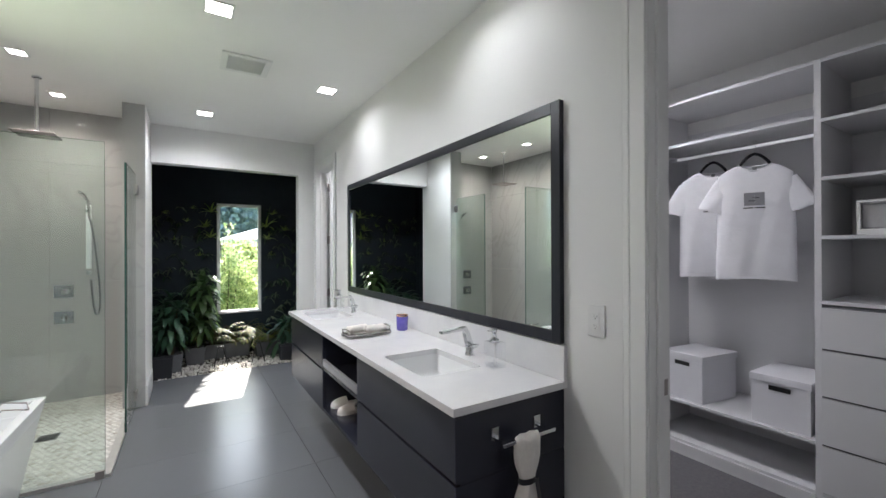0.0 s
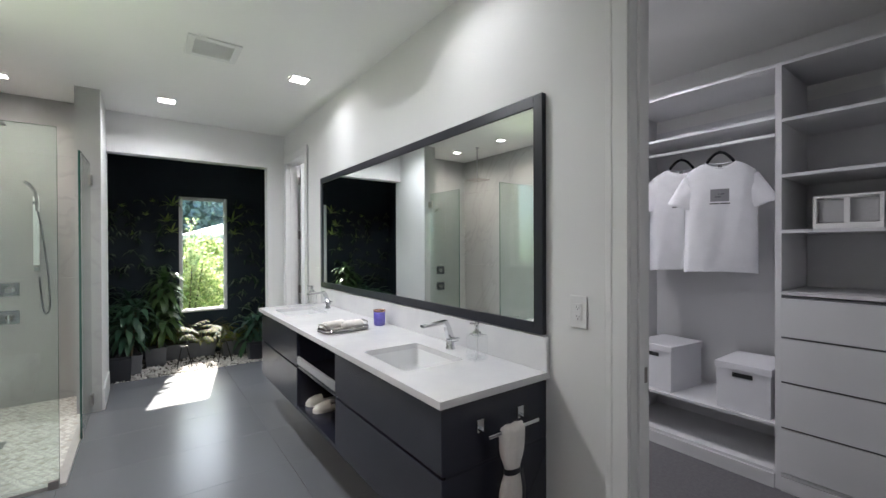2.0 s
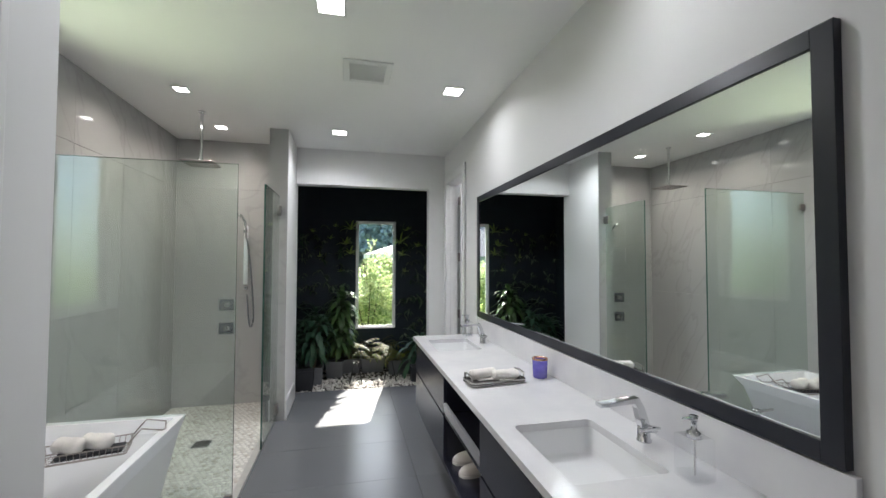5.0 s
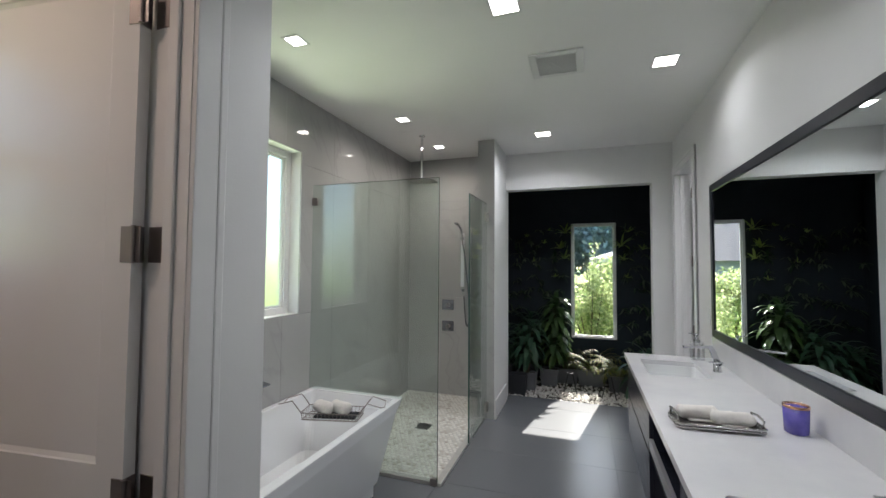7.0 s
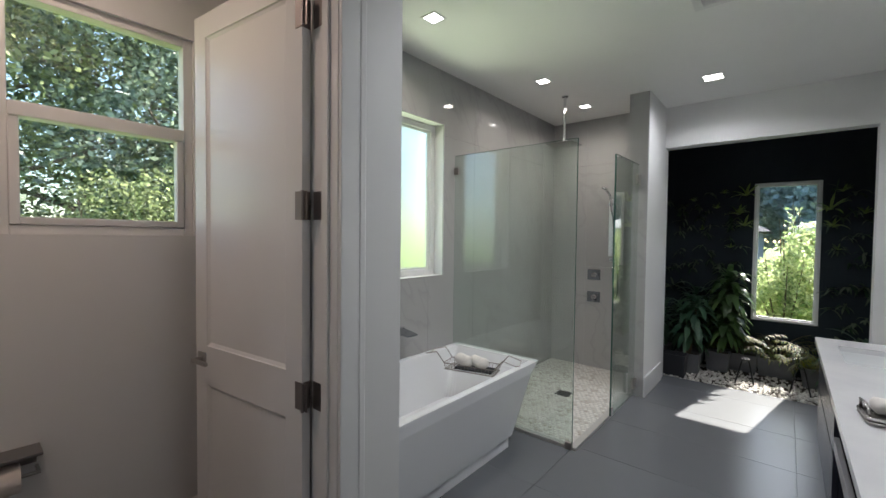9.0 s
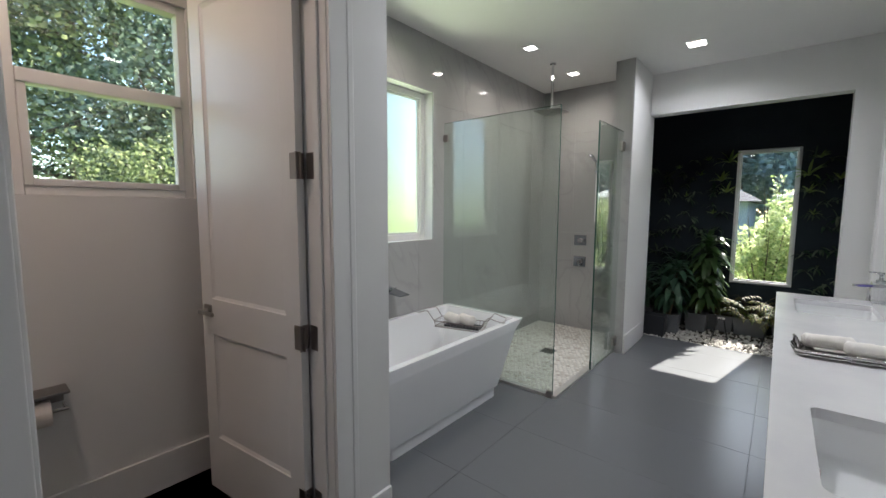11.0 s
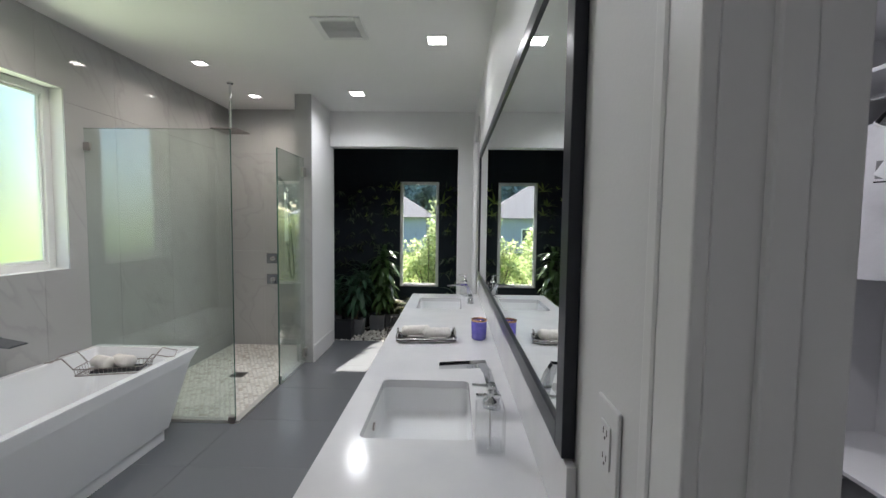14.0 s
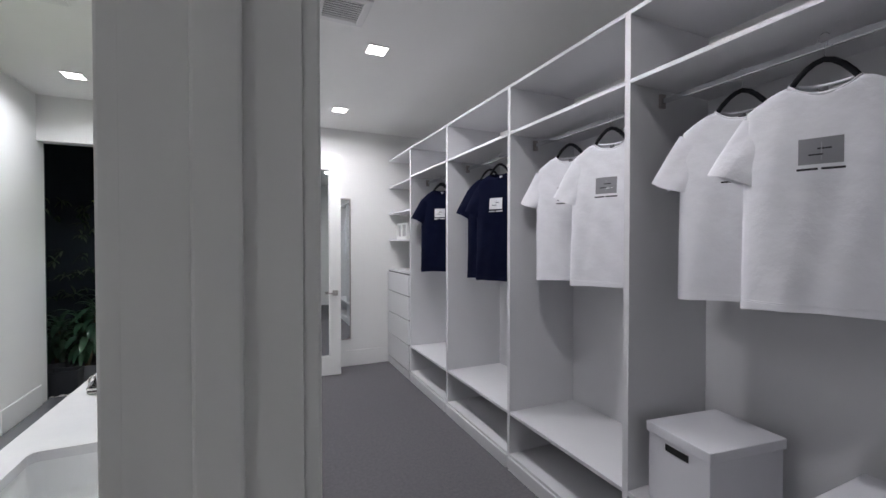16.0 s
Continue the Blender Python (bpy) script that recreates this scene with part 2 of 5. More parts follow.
def marble_mat():
    """Large polished porcelain slabs, grey-beige, with long soft diagonal veins."""
    m = mat("veined_porcelain_slab", (0.36, 0.34, 0.33), 0.05)
    t = m.node_tree
    b = t.nodes["Principled BSDF"]
    co = t.nodes["Texture Coordinate"]
    wv = t.nodes.new("ShaderNodeTexNoise")
    wv.inputs["Scale"].default_value = 1.1
    wv.inputs["Detail"].default_value = 5
    wv.inputs["Roughness"].default_value = 0.42
    wv.inputs["Distortion"].default_value = 0.25
    mp = t.nodes.new("ShaderNodeMapping")
    mp.vector_type = "TEXTURE"
    mp.inputs["Rotation"].default_value = (0.55, 0.5, 0.0)
    mp.inputs["Scale"].default_value = (0.8, 0.42, 1.7)
    t.links.new(co.outputs["Object"], mp.inputs[0])
    t.links.new(mp.outputs[0], wv.inputs["Vector"])
    r = t.nodes.new("ShaderNodeValToRGB")
    e = r.color_ramp.elements
    e[0].position, e[0].color = 0.0, (0.40, 0.40, 0.395, 1)
    e[1].position, e[1].color = 1.0, (0.43, 0.43, 0.425, 1)
    for p, c in ((0.478, 0.415), (0.5, 0.372), (0.508, 0.405), (0.56, 0.41), (0.583, 0.368), (0.592, 0.415)):
        k = e.new(p)
        k.color = (c, c, c * 0.99, 1)
    t.links.new(wv.outputs["Fac"], r.inputs[0])
    t.links.new(r.outputs[0], b.inputs["Base Color"])
    return m


M_SLAB = marble_mat()


def glass_mat(name, tint, rough=0.0):
    """Thin glass: mostly clear, with a sharp reflection that grows at grazing angles."""
    m = bpy.data.materials.new(name)
    m.use_nodes = True
    t = m.node_tree
    t.nodes.remove(t.nodes["Principled BSDF"])
    tr = t.nodes.new("ShaderNodeBsdfTransparent")
    tr.inputs["Color"].default_value = (*tint, 1)
    gl = t.nodes.new("ShaderNodeBsdfGlossy")
    gl.inputs["Roughness"].default_value = rough
    lw = t.nodes.new("ShaderNodeLayerWeight")
    lw.inputs["Blend"].default_value = 0.5
    pw = t.nodes.new("ShaderNodeMath")
    pw.operation = "POWER"
    pw.inputs[1].default_value = 4.0
    t.links.new(lw.outputs["Facing"], pw.inputs[0])
    fr = t.nodes.new("ShaderNodeMath")
    fr.operation = "MULTIPLY_ADD"
    fr.inputs[1].default_value = 0.85
    fr.inputs[2].default_value = 0.065
    t.links.new(pw.outputs[0], fr.inputs[0])
    mx = t.nodes.new("ShaderNodeMixShader")
    t.links.new(fr.outputs[0], mx.inputs[0])
    t.links.new(tr.outputs[0], mx.inputs[1])
    t.links.new(gl.outputs[0], mx.inputs[2])
    t.links.new(mx.outputs[0], t.nodes["Material Output"].inputs["Surface"])
    return m


M_GLASS = glass_mat("clear_shower_glass", (0.90, 0.95, 0.925))
M_PANE = glass_mat("window_glass", (0.96, 0.98, 0.97))
M_EDGE = mat("green_glass_edge", (0.03, 0.09, 0.075), 0.1)
M_BOTTLE = glass_mat("clear_acrylic", (0.985, 0.99, 0.995), 0.0)


def frosted_mat():
    m = bpy.data.materials.new("frosted_window_glass")
    m.use_nodes = True
    t = m.node_tree
    b = t.nodes["Principled BSDF"]
    b.inputs["Base Color"].default_value = (0.74, 0.81, 0.80, 1)
    b.inputs["Roughness"].default_value = 0.35
    b.inputs["Transmission Weight"].default_value = 1.0
    b.inputs["IOR"].default_value = 1.25
    return m


M_FROST = frosted_mat()

# ---- builders ----


def link(name, bm, material, parent=None, label="", smooth=False):
    me = bpy.data.meshes.new(name)
    bm.to_mesh(me)
    bm.free()
    me.materials.append(material)
    if smooth:
        for p in me.polygons:
            p.use_smooth = True
    ob = new(name, me)
    ob.parent = parent
    return tagged(ob, label) if label else ob


part = link


def thing(name, label, category, x=0, y=0, z=0, group="", kind="", rz=0):
    ob = new(name)
    ob.empty_display_size = 0.1
    ob.matrix_basis = pose(x, y, z, 0, 0, rz)
    return tagged(ob, label, category, group, kind)


def box(bm, x0, x1, y0, y1, z0, z1, bev=0.0, seg=2):
    r = bmesh.ops.create_cube(bm, size=1.0)
    v = r["verts"]
    bmesh.ops.scale(bm, vec=(x1 - x0, y1 - y0, z1 - z0), verts=v)
    bmesh.ops.translate(bm, vec=((x0 + x1) / 2, (y0 + y1) / 2, (z0 + z1) / 2), verts=v)
    if bev:
        es = list({e for w in v for e in w.link_edges})
        bmesh.ops.bevel(bm, geom=es, offset=bev, segments=seg, affect="EDGES", profile=0.5)
    return bm


def B(x0, x1, y0, y1, z0, z1, bev=0.0, seg=2):
    return box(bmesh.new(), x0, x1, y0, y1, z0, z1, bev, seg)


def cyl(bm, p, q, r0, r1=None, n=16):
    p, q = Vector(p), Vector(q)
    m = Matrix.Translation((p + q) / 2) @ (q - p).to_track_quat("Z", "Y").to_matrix().to_4x4()
    bmesh.ops.create_cone(bm, cap_ends=True, segments=n, radius1=r0, radius2=r0 if r1 is None else r1, depth=(q - p).length, matrix=m)
    return bm


def tube(bm, pts, r, n=8, close=False):
    """A round bar through the points."""
    pts = [Vector(p) for p in pts]
    rings = []
    up = Vector((0, 0, 1))
    for i, p in enumerate(pts):
        if close:
            d = pts[(i + 1) % len(pts)] - pts[i - 1]
        else:
            d = pts[min(i + 1, len(pts) - 1)] - pts[max(i - 1, 0)]
        d.normalize()
        a = d.cross(up if abs(d.z) < 0.95 else Vector((1, 0, 0))).normalized()
        b = d.cross(a)
        rr = r[i] if isinstance(r, (list, tuple)) else r
        rings.append([bm.verts.new(p + (a * math.cos(k * 2 * math.pi / n) + b * math.sin(k * 2 * math.pi / n)) * rr) for k in range(n)])
    m = len(rings)
    for i in range(m if close else m - 1):
        u, w = rings[i], rings[(i + 1) % m]
        for k in range(n):
            bm.faces.new((u[k], u[(k + 1) % n], w[(k + 1) % n], w[k]))
    if not close:
        bm.faces.new(rings[0][::-1])
        bm.faces.new(rings[-1])
    return bm


def lathe(bm, prof, cx=0, cy=0, n=24, close=False):
    """Turns a profile of (radius, z) round the upright axis."""
    rings = [[bm.verts.new((cx + r * math.cos(k * 2 * math.pi / n), cy + r * math.sin(k * 2 * math.pi / n), z)) for k in range(n)] for r, z in prof]
    m = len(rings)
    for i in range(m if close else m - 1):
        u, w = rings[i], rings[(i + 1) % m]
        for k in range(n):
            bm.faces.new((u[k], u[(k + 1) % n], w[(k + 1) % n], w[k]))
    return bm


def loft(bm, rings, cap0=True, cap1=True):
    rs = [[bm.verts.new(p) for p in ring] for ring in rings]
    n = len(rs[0])
    for u, w in zip(rs, rs[1:]):
        for k in range(n):
            bm.faces.new((u[k], u[(k + 1) % n], w[(k + 1) % n], w[k]))
    if cap0:
        bm.faces.new(rs[0][::-1])
    if cap1:
        bm.faces.new(rs[-1])
    return bm


def rrect(x0, x1, y0, y1, z, r=0.03, n=4):
    out = []
    for cx, cy, a0 in ((x1 - r, y1 - r, 0), (x0 + r, y1 - r, 90), (x0 + r, y0 + r, 180), (x1 - r, y0 + r, 270)):
        for i in range(n + 1):
            a = radians(a0 + 90 * i / n)
            out.append((cx + r * math.cos(a), cy + r * math.sin(a), z))
    return out


def slabs(bm, axis, a0, a1, u0, u1, z0, z1, holes=()):
    """An upright slab a0..a1 thick, along u, with openings (u0, u1, z0, z1) through it."""
    us = sorted({u0, u1, *[h[0] for h in holes], *[h[1] for h in holes]})
    us = [u for u in us if u0 <= u <= u1]
    for p, q in zip(us, us[1:]):
        cuts = sorted((h[2], h[3]) for h in holes if h[0] <= p and h[1] >= q)
        z = z0
        for c0, c1 in cuts + [(z1, z1)]:
            if c0 > z + 1e-4:
                if axis == "x":
                    box(bm, a0, a1, p, q, z, c0)
                else:
                    box(bm, p, q, a0, a1, z, c0)
            z = max(z, c1)
    bmesh.ops.remove_doubles(bm, verts=bm.verts, dist=1e-5)
    seen = {}
    for f in bm.faces:
        seen.setdefault(tuple(round(c, 4) for c in f.calc_center_median()), []).append(f)
    dup = [f for fs in seen.values() if len(fs) > 1 for f in fs]
    bmesh.ops.delete(bm, geom=dup, context="FACES_ONLY")
    return bm


def wall(name, axis, a0, a1, u0, u1, z1=CEIL, holes=(), m=None, z0=0.0):
    return tagged(link(name, slabs(bmesh.new(), axis, a0, a1, u0, u1, z0, z1, holes), m or M_WALL), kind="structure")

# ---- structure ----
tagged(link("floor", B(-1.7, WALL_B + 0.001, -2.2, 5.70, -0.12, -0.008), M_GROUTF), "dark grey porcelain tiled bathroom floor with thin joints", kind="structure")
tagged(link("floor_closet", B(WALL_B + 0.001, 3.8, -0.4, 5.7, -0.12, 0.0), M_CARPET), "dark grey low-pile carpet in the closet", kind="structure")
tagged(link("floor_niche", B(-1.7, 2.0, 5.70, 6.95, -0.12, -0.03), M_SOIL), "planting bed under white pebbles", kind="structure")
tagged(link("ceiling", B(-1.7, 3.8, -2.2, 6.95, CEIL, CEIL + 0.15), M_CEIL), "smooth white painted ceiling", kind="structure")
wall("wall_mirror", "x", WALL, WALL_B, -2.2, FAR, holes=[(0.085, 0.911, 0, 2.46), (4.62, 5.37, 0, 2.50)])
wall("wall_far", "y", FAR, FAR + 0.14, -0.28, WALL_B, holes=[(-0.28, 1.275, 0, 2.45)])
wall("wall_nib", "x", -0.445, -0.28, 4.85, FAR + 0.14)
BACK = 5.43
wall("wall_shower_back", "y", BACK + 0.012, BACK + 0.16, OUT, -0.445)
wall("wall_outer", "x", OUT - 0.16, OUT, -2.2, 5.5, holes=[(2.55, 3.325, 1.175, 2.43), (0.78, 1.445, 1.485, 2.43)])
wall("wall_partition", "y", 1.67, 1.81, OUT, -0.43)
wall("wall_wc_door", "x", -0.57, -0.43, -0.9, 1.67, holes=[(0.682, 1.533, 0, 2.46)])
wall("wall_wc_near", "y", -0.9, -0.76, OUT, -0.57)
wall("wall_entry_back", "y", -2.2, -2.06, OUT, 3.8)
wall("wall_closet_near", "y", -0.4, -0.26, WALL_B, 3.8)
wall("wall_closet_back", "x", CLO_B + 0.03, 3.8, -0.26, FAR + 0.14)
wall("wall_closet_far", "y", FAR + 0.04, FAR + 0.18, WALL_B, 3.8)
wall("wall_niche_left", "x", -0.9, -0.76, 5.64, 6.95, m=M_DARK)
wall("wall_niche_right", "x", 1.86, 2.0, 5.68, 6.95, m=M_DARK)
wall("wall_niche_front", "y", 5.64, 5.66, -0.76, 1.86, holes=[(-0.28, 1.275, 0, 2.45)], m=M_DARK)
GY = 6.76
GW = (0.415, 1.005, 0.56, 2.16)
wall("wall_niche_back", "y", GY, GY + 0.16, -0.76, 1.86, holes=[GW], m=M_DARK, z0=-0.12)
tagged(link("ceiling_niche", B(-0.76, 1.86, 5.66, GY, CEIL - 0.02, CEIL - 0.001), M_DARK), "dark painted ceiling over the plants", kind="structure")

# slab cladding of the tub and shower walls
clad = thing("wall_cladding", "large polished grey veined porcelain wall slabs", "wall tiles", kind="structure")
zs = [0.0, 1.17, 2.34, CEIL - 0.002]
ys = [1.812, 2.52, 3.14, 3.76, 4.38, 5.0, BACK - 0.0005]
for a, b in zip(ys, ys[1:]):
    for c, d in zip(zs, zs[1:]):
        hol = [(max(a, 2.55), min(b, 3.325), max(c, 1.175), min(d, 2.43))] if a < 3.32 and b > 2.56 and c < 2.42 and d > 1.2 else []
        g = 0.0008
        part("slab", slabs(bmesh.new(), "x", OUT, OUT + 0.012, a + g, b - g, c + g, d - g, hol), M_SLAB, clad)
xs = [OUT + 0.012, -1.08, -0.445]
for a, b in zip(xs, xs[1:]):
    for c, d in zip(zs, zs[1:]):
        part("slab", B(a + 0.0008, b - 0.0008, BACK, BACK + 0.012, c + 0.0008, d - 0.0008), M_SLAB, clad)
part("slab", B(-0.457, -0.445, 4.85, BACK, 0, CEIL - 0.002), M_SLAB, clad)
part("slab", B(-0.457, -0.285, 4.838, 4.85, 0, CEIL - 0.002), M_SLAB, clad)

# baseboards and casings


def molding(name, x0, x1, y0, y1, z0, z1, bev=0.004):
    return tagged(link(name, B(x0, x1, y0, y1, z0, z1, bev), M_TRIM), kind="structure")


for n, (x0, x1, y0, y1) in enumerate([(-0.28, -0.265, 4.84, FAR), (1.28, WALL, FAR - 0.015, FAR), (WALL - 0.015, WALL, 0.99, 1.268),
                                      (WALL - 0.015, WALL, 4.2, 4.53), (OUT, OUT + 0.015, -0.76, 1.655), (OUT, -0.57, 1.655, 1.67),
                                      (WALL_B, CLO, FAR + 0.025, FAR + 0.04), (-0.43, -0.415, -2.0, 0.6), (-0.43, -0.415, 1.63, 1.81),
                                      (WALL_B, WALL_B + 0.015, 0.95, 4.5)]):
    molding("baseboard", x0, x1, y0, y1, 0.0, 0.19)


def casing(name, face, out, y0, y1, top, w=0.09, t=0.021):
    """Door casing on a wall face at x=face, standing out by t towards out (+1 or -1)."""
    for nm, a, b, c, d in (("casing_side", y0 - w + 0.015, y0 + 0.015, 0, top + w - 0.013), ("casing_side", y1 - 0.015, y1 + w - 0.015, 0, top + w - 0.013), ("casing_head", y0 + 0.013, y1 - 0.013, top - 0.013, top + w - 0.013)):
        bm = bmesh.new()
        xa, xb = sorted((face, face + out * t * 0.85))
        box(bm, xa, xb, a, b, c, d, 0.003)
        xa, xb = sorted((face, face + out * t))
        if nm == "casing_side":
            m0, m1 = (a, a + 0.03) if a < y0 - w / 2 else (b - 0.03, b)
            box(bm, xa, xb, m0, m1, c, d, 0.006)
        else:
            box(bm, xa, xb, a, b, d - 0.03, d - 0.0005, 0.006)
        tagged(link(nm, bm, M_TRIM), kind="structure")


def jamb(x0, x1, y0, y1, top, stop_at):
    for a, b in ((y0 - 0.0, y0 + 0.018), (y1 - 0.018, y1)):
        bm = B(x0 - 0.002, x1 + 0.002, a, b, 0, top - 0.018)
        s0, s1 = (b, b + 0.011) if a == y0 else (a - 0.011, a)
        box(bm, stop_at - 0.018, stop_at + 0.018, s0, s1, 0, top - 0.018, 0.003)
        tagged(link("jamb_side", bm, M_TRIM), kind="structure")
    tagged(link("jamb_head", B(x0 - 0.002, x1 + 0.002, y0, y1, top - 0.018, top), M_TRIM), kind="structure")


casing("c", WALL, -1, 0.085, 0.911, 2.46)
casing("c", WALL_B, 1, 0.085, 0.911, 2.46)
jamb(WALL, WALL_B, 0.085, 0.911, 2.46, 1.536)
casing("c", WALL, -1, 4.62, 5.37, 2.50, w=0.088)
jamb(WALL, WALL_B, 4.62, 5.37, 2.50, 1.53)
casing("c", -0.43, 1, 0.682, 1.533, 2.46, w=0.105)
casing("c", -0.57, -1, 0.682, 1.533, 2.46)
jamb(-0.57, -0.43, 0.682, 1.533, 2.46, -0.49)
tagged(link("strike_plate", B(1.557, 1.592, 0.8915, 0.8928, 0.93, 0.99), M_STEELDARK), kind="structure")

# floor tiles
tiles = thing("floor_tiles", "matt dark grey large-format porcelain floor tiles", "floor tiles", kind="structure")
tile_meshes = {}
ox, oy, tw, tl = 0.81, 2.92, 1.22, 0.615
TILES = []
for i in range(-3, 2):
    for j in range(-9, 6):
        x0, y0 = ox + i * tw, oy + j * tl + (0.0)
        TILES.append((max(x0, -1.5), min(x0 + tw, WALL), max(y0, -2.06), min(y0 + tl, 5.70)))

# ---- windows ----


def window(name, x0, x1, y0, y1, z0, z1, axis, glass, label, fw=0.045, mid=None):
    """A white framed window filling an opening; axis is the way through it."""
    w = thing(name, label, "window", kind="structure")
    u0, u1 = (y0, y1) if axis == "x" else (x0, x1)
    a0, a1 = (x0, x1) if axis == "x" else (y0, y1)

    def bar(nm, p, q, r, s, d0, d1, m=M_TRIM, bev=0.004):
        bm = B(d0, d1, p, q, r, s, bev) if axis == "x" else B(p, q, d0, d1, r, s, bev)
        return part(nm, bm, m, w)
    bar("frame_side", u0, u0 + fw, z0, z1, a0, a1)
    bar("frame_side", u1 - fw, u1, z0, z1, a0, a1)
    bar("frame_head", u0 + fw, u1 - fw, z1 - fw, z1, a0, a1)
    bar("frame_bottom", u0 + fw, u1 - fw, z0, z0 + fw, a0, a1)
    c = (a0 + a1) / 2
    g0, g1 = u0 + fw, u1 - fw
    b0, b1 = z0 + fw, z1 - fw
    if mid:
        bar("meeting_rail", g0, g1, mid - 0.028, mid + 0.028, a0 + 0.006, a1 + 0.012)
        s = 0.03
        for p, q, r, t2 in ((g0, g0 + s, b0, mid - 0.028), (g1 - s, g1, b0, mid - 0.028), (g0 + s, g1 - s, b0, b0 + s)):
            bar("sash_bar", p, q, r, t2, c - 0.005, a1 + 0.006)
        p1 = bar("pane", g0 + s, g1 - s, b0 + s, mid - 0.028, c + 0.008, c + 0.012, glass, 0)
        p2 = bar("pane", g0, g1, mid + 0.028, b1, c - 0.012, c - 0.008, glass, 0)
        for p in (p1, p2):
            p.visible_shadow = False
    else:
        s = 0.016
        for p, q, r, t2 in ((g0, g0 + s, b0, b1), (g1 - s, g1, b0, b1), (g0 + s, g1 - s, b0, b0 + s), (g0 + s, g1 - s, b1 - s, b1)):
            bar("glazing_bead", p, q, r, t2, c - 0.012, c + 0.012, M_TRIM, 0.003)
        p = bar("pane", g0 + s, g1 - s, b0 + s, b1 - s, c - 0.003, c + 0.003, glass, 0)
        p.visible_shadow = False
    return w


window("window_garden", GW[0], GW[1], GY - 0.012, GY + 0.06, GW[2], GW[3], "y", M_PANE, "tall narrow white-framed window between wall plants", fw=0.03)
window("window_tub", OUT - 0.15, OUT - 0.09, 2.55, 3.325, 1.175, 2.43, "x", M_FROST, "frosted fixed window with a white frame above the bathtub", fw=0.05)
window("window_wc", OUT - 0.09, OUT - 0.02, 0.78, 1.445, 1.485, 2.43, "x", M_PANE, "white single-hung window looking onto dense trees", fw=0.04, mid=1.965)
# ---- doors ----


def lever(parent, x, y, z, s):
    """Lever handle on a square rose; s=+1 or -1 is the side of the leaf (local y)."""
    bm = B(x - 0.03, x + 0.03, min(y, y + s * 0.009), max(y, y + s * 0.009), z - 0.03, z + 0.03, 0.003)
    cyl(bm, (x, y + s * 0.009, z), (x, y + s * 0.045, z), 0.010)
    h = part("handle", bm, M_NICKEL, parent, "brushed nickel lever handle")
    bm = B(x - 0.112 if x > 0.3 else x - 0.01, x + 0.01 if x > 0.3 else x + 0.112, min(y + s * 0.036, y + s * 0.05), max(y + s * 0.036, y + s * 0.05), z - 0.009, z + 0.009, 0.004)
    part("lever", bm, M_NICKEL, h)


def shaker_door(name, label, x, y, rz, width, height, panels, glass=False):
    d = thing(name, label, "door", x, y, 0, rz=rz)
    t = 0.0175
    st = 0.092 if not glass else 0.115
    bm = bmesh.new()
    zs = [0.012]
    box(bm, 0, st, -t, t, 0.012, height)
    box(bm, width - st, width, -t, t, 0.012, height)
    lo = 0.012
    for p0, p1 in panels:
        box(bm, st, width - st, -t, t, lo, p0)
        lo = p1
    box(bm, st, width - st, -t, t, lo, height)
    part("stile_and_rail_frame", bm, M_TRIM, d)
    for p0, p1 in panels:
        if glass:
            part("mirror_panel", B(st, width - st, -0.006, 0.006, p0, p1), M_MIRROR, d, "mirror glass panel")
        else:
            bm = B(st, width - st, -0.007, 0.007, p0, p1)
            part("panel", bm, M_TRIM, d)
        bm = bmesh.new()
        for s in (-1, 1):
            k = 0.016
            rings = [[(x, s * y, z) for x, z in ((st + e, p0 + e), (width - st - e, p0 + e), (width - st - e, p1 - e), (st + e, p1 - e))]
                     for e, y in ((0.0, 0.0172), (0.003, 0.0130), (k - 0.004, 0.0090), (k, 0.0073))]
            loft(bm, rings if s < 0 else [g[::-1] for g in rings], False, False)
        part("panel_molding", bm, M_TRIM, d)
    for s in (-1, 1):
        lever(d, width - 0.06, s * t, 0.94, s)
    return d


def hinges(d, zs, ysign, jamb_plate=None):
    for z in zs:
        bm = B(-0.030, 0.036, ysign * 0.0185 - 0.0015, ysign * 0.0185 + 0.0015, z - 0.05, z + 0.05, 0.001)
        cyl(bm, (-0.011, ysign * 0.024, z - 0.052), (-0.011, ysign * 0.024, z + 0.052), 0.006, n=10)
        if jamb_plate:
            box(bm, -0.0030, -0.0004, -0.0175, 0.0185, z - 0.05, z + 0.05, 0.001)
            j = B(*jamb_plate, z - 0.05, z + 0.05, 0.001)
            j.transform(d.matrix_basis.inverted())
            me = bpy.data.meshes.new("plate")
            j.to_mesh(me)
            j.free()
            bm.from_mesh(me)
            bpy.data.meshes.remove(me)
        part("hinge", bm, M_STEELDARK, d, "dark nickel butt hinge")


wc_ang = math.degrees(math.atan2(1.41 - 1.497, -1.325 + 0.585))
dw = shaker_door("door_wc", "white painted shaker door standing open into toilet room", -0.584, 1.493, wc_ang, 0.745, 2.45, [(0.295, 0.825), (1.0, 2.35)])
hinges(dw, (0.22, 0.92, 1.60, 2.27), 1, (-0.569, -0.512, 1.5125, 1.5149))
dc = shaker_door("door_closet", "white closet door with a mirror panel standing open", 1.625, 5.30, -4, 0.80, 2.49, [(0.22, 2.33)], glass=True)
hinges(dc, (0.25, 0.93, 1.61, 2.29), 1)

# ---- vanity ----
VY0, VY1 = 1.29, 4.09
VX0, VX1 = 0.895, WALL - 0.003
van = thing("vanity_cabinet", "dark navy lacquered wall-hung double vanity cabinet with handleless drawers", "vanity cabinet", 1.2, 2.69, 0.3)
van.matrix_basis = pose(0, 0, 0)
bm = bmesh.new()
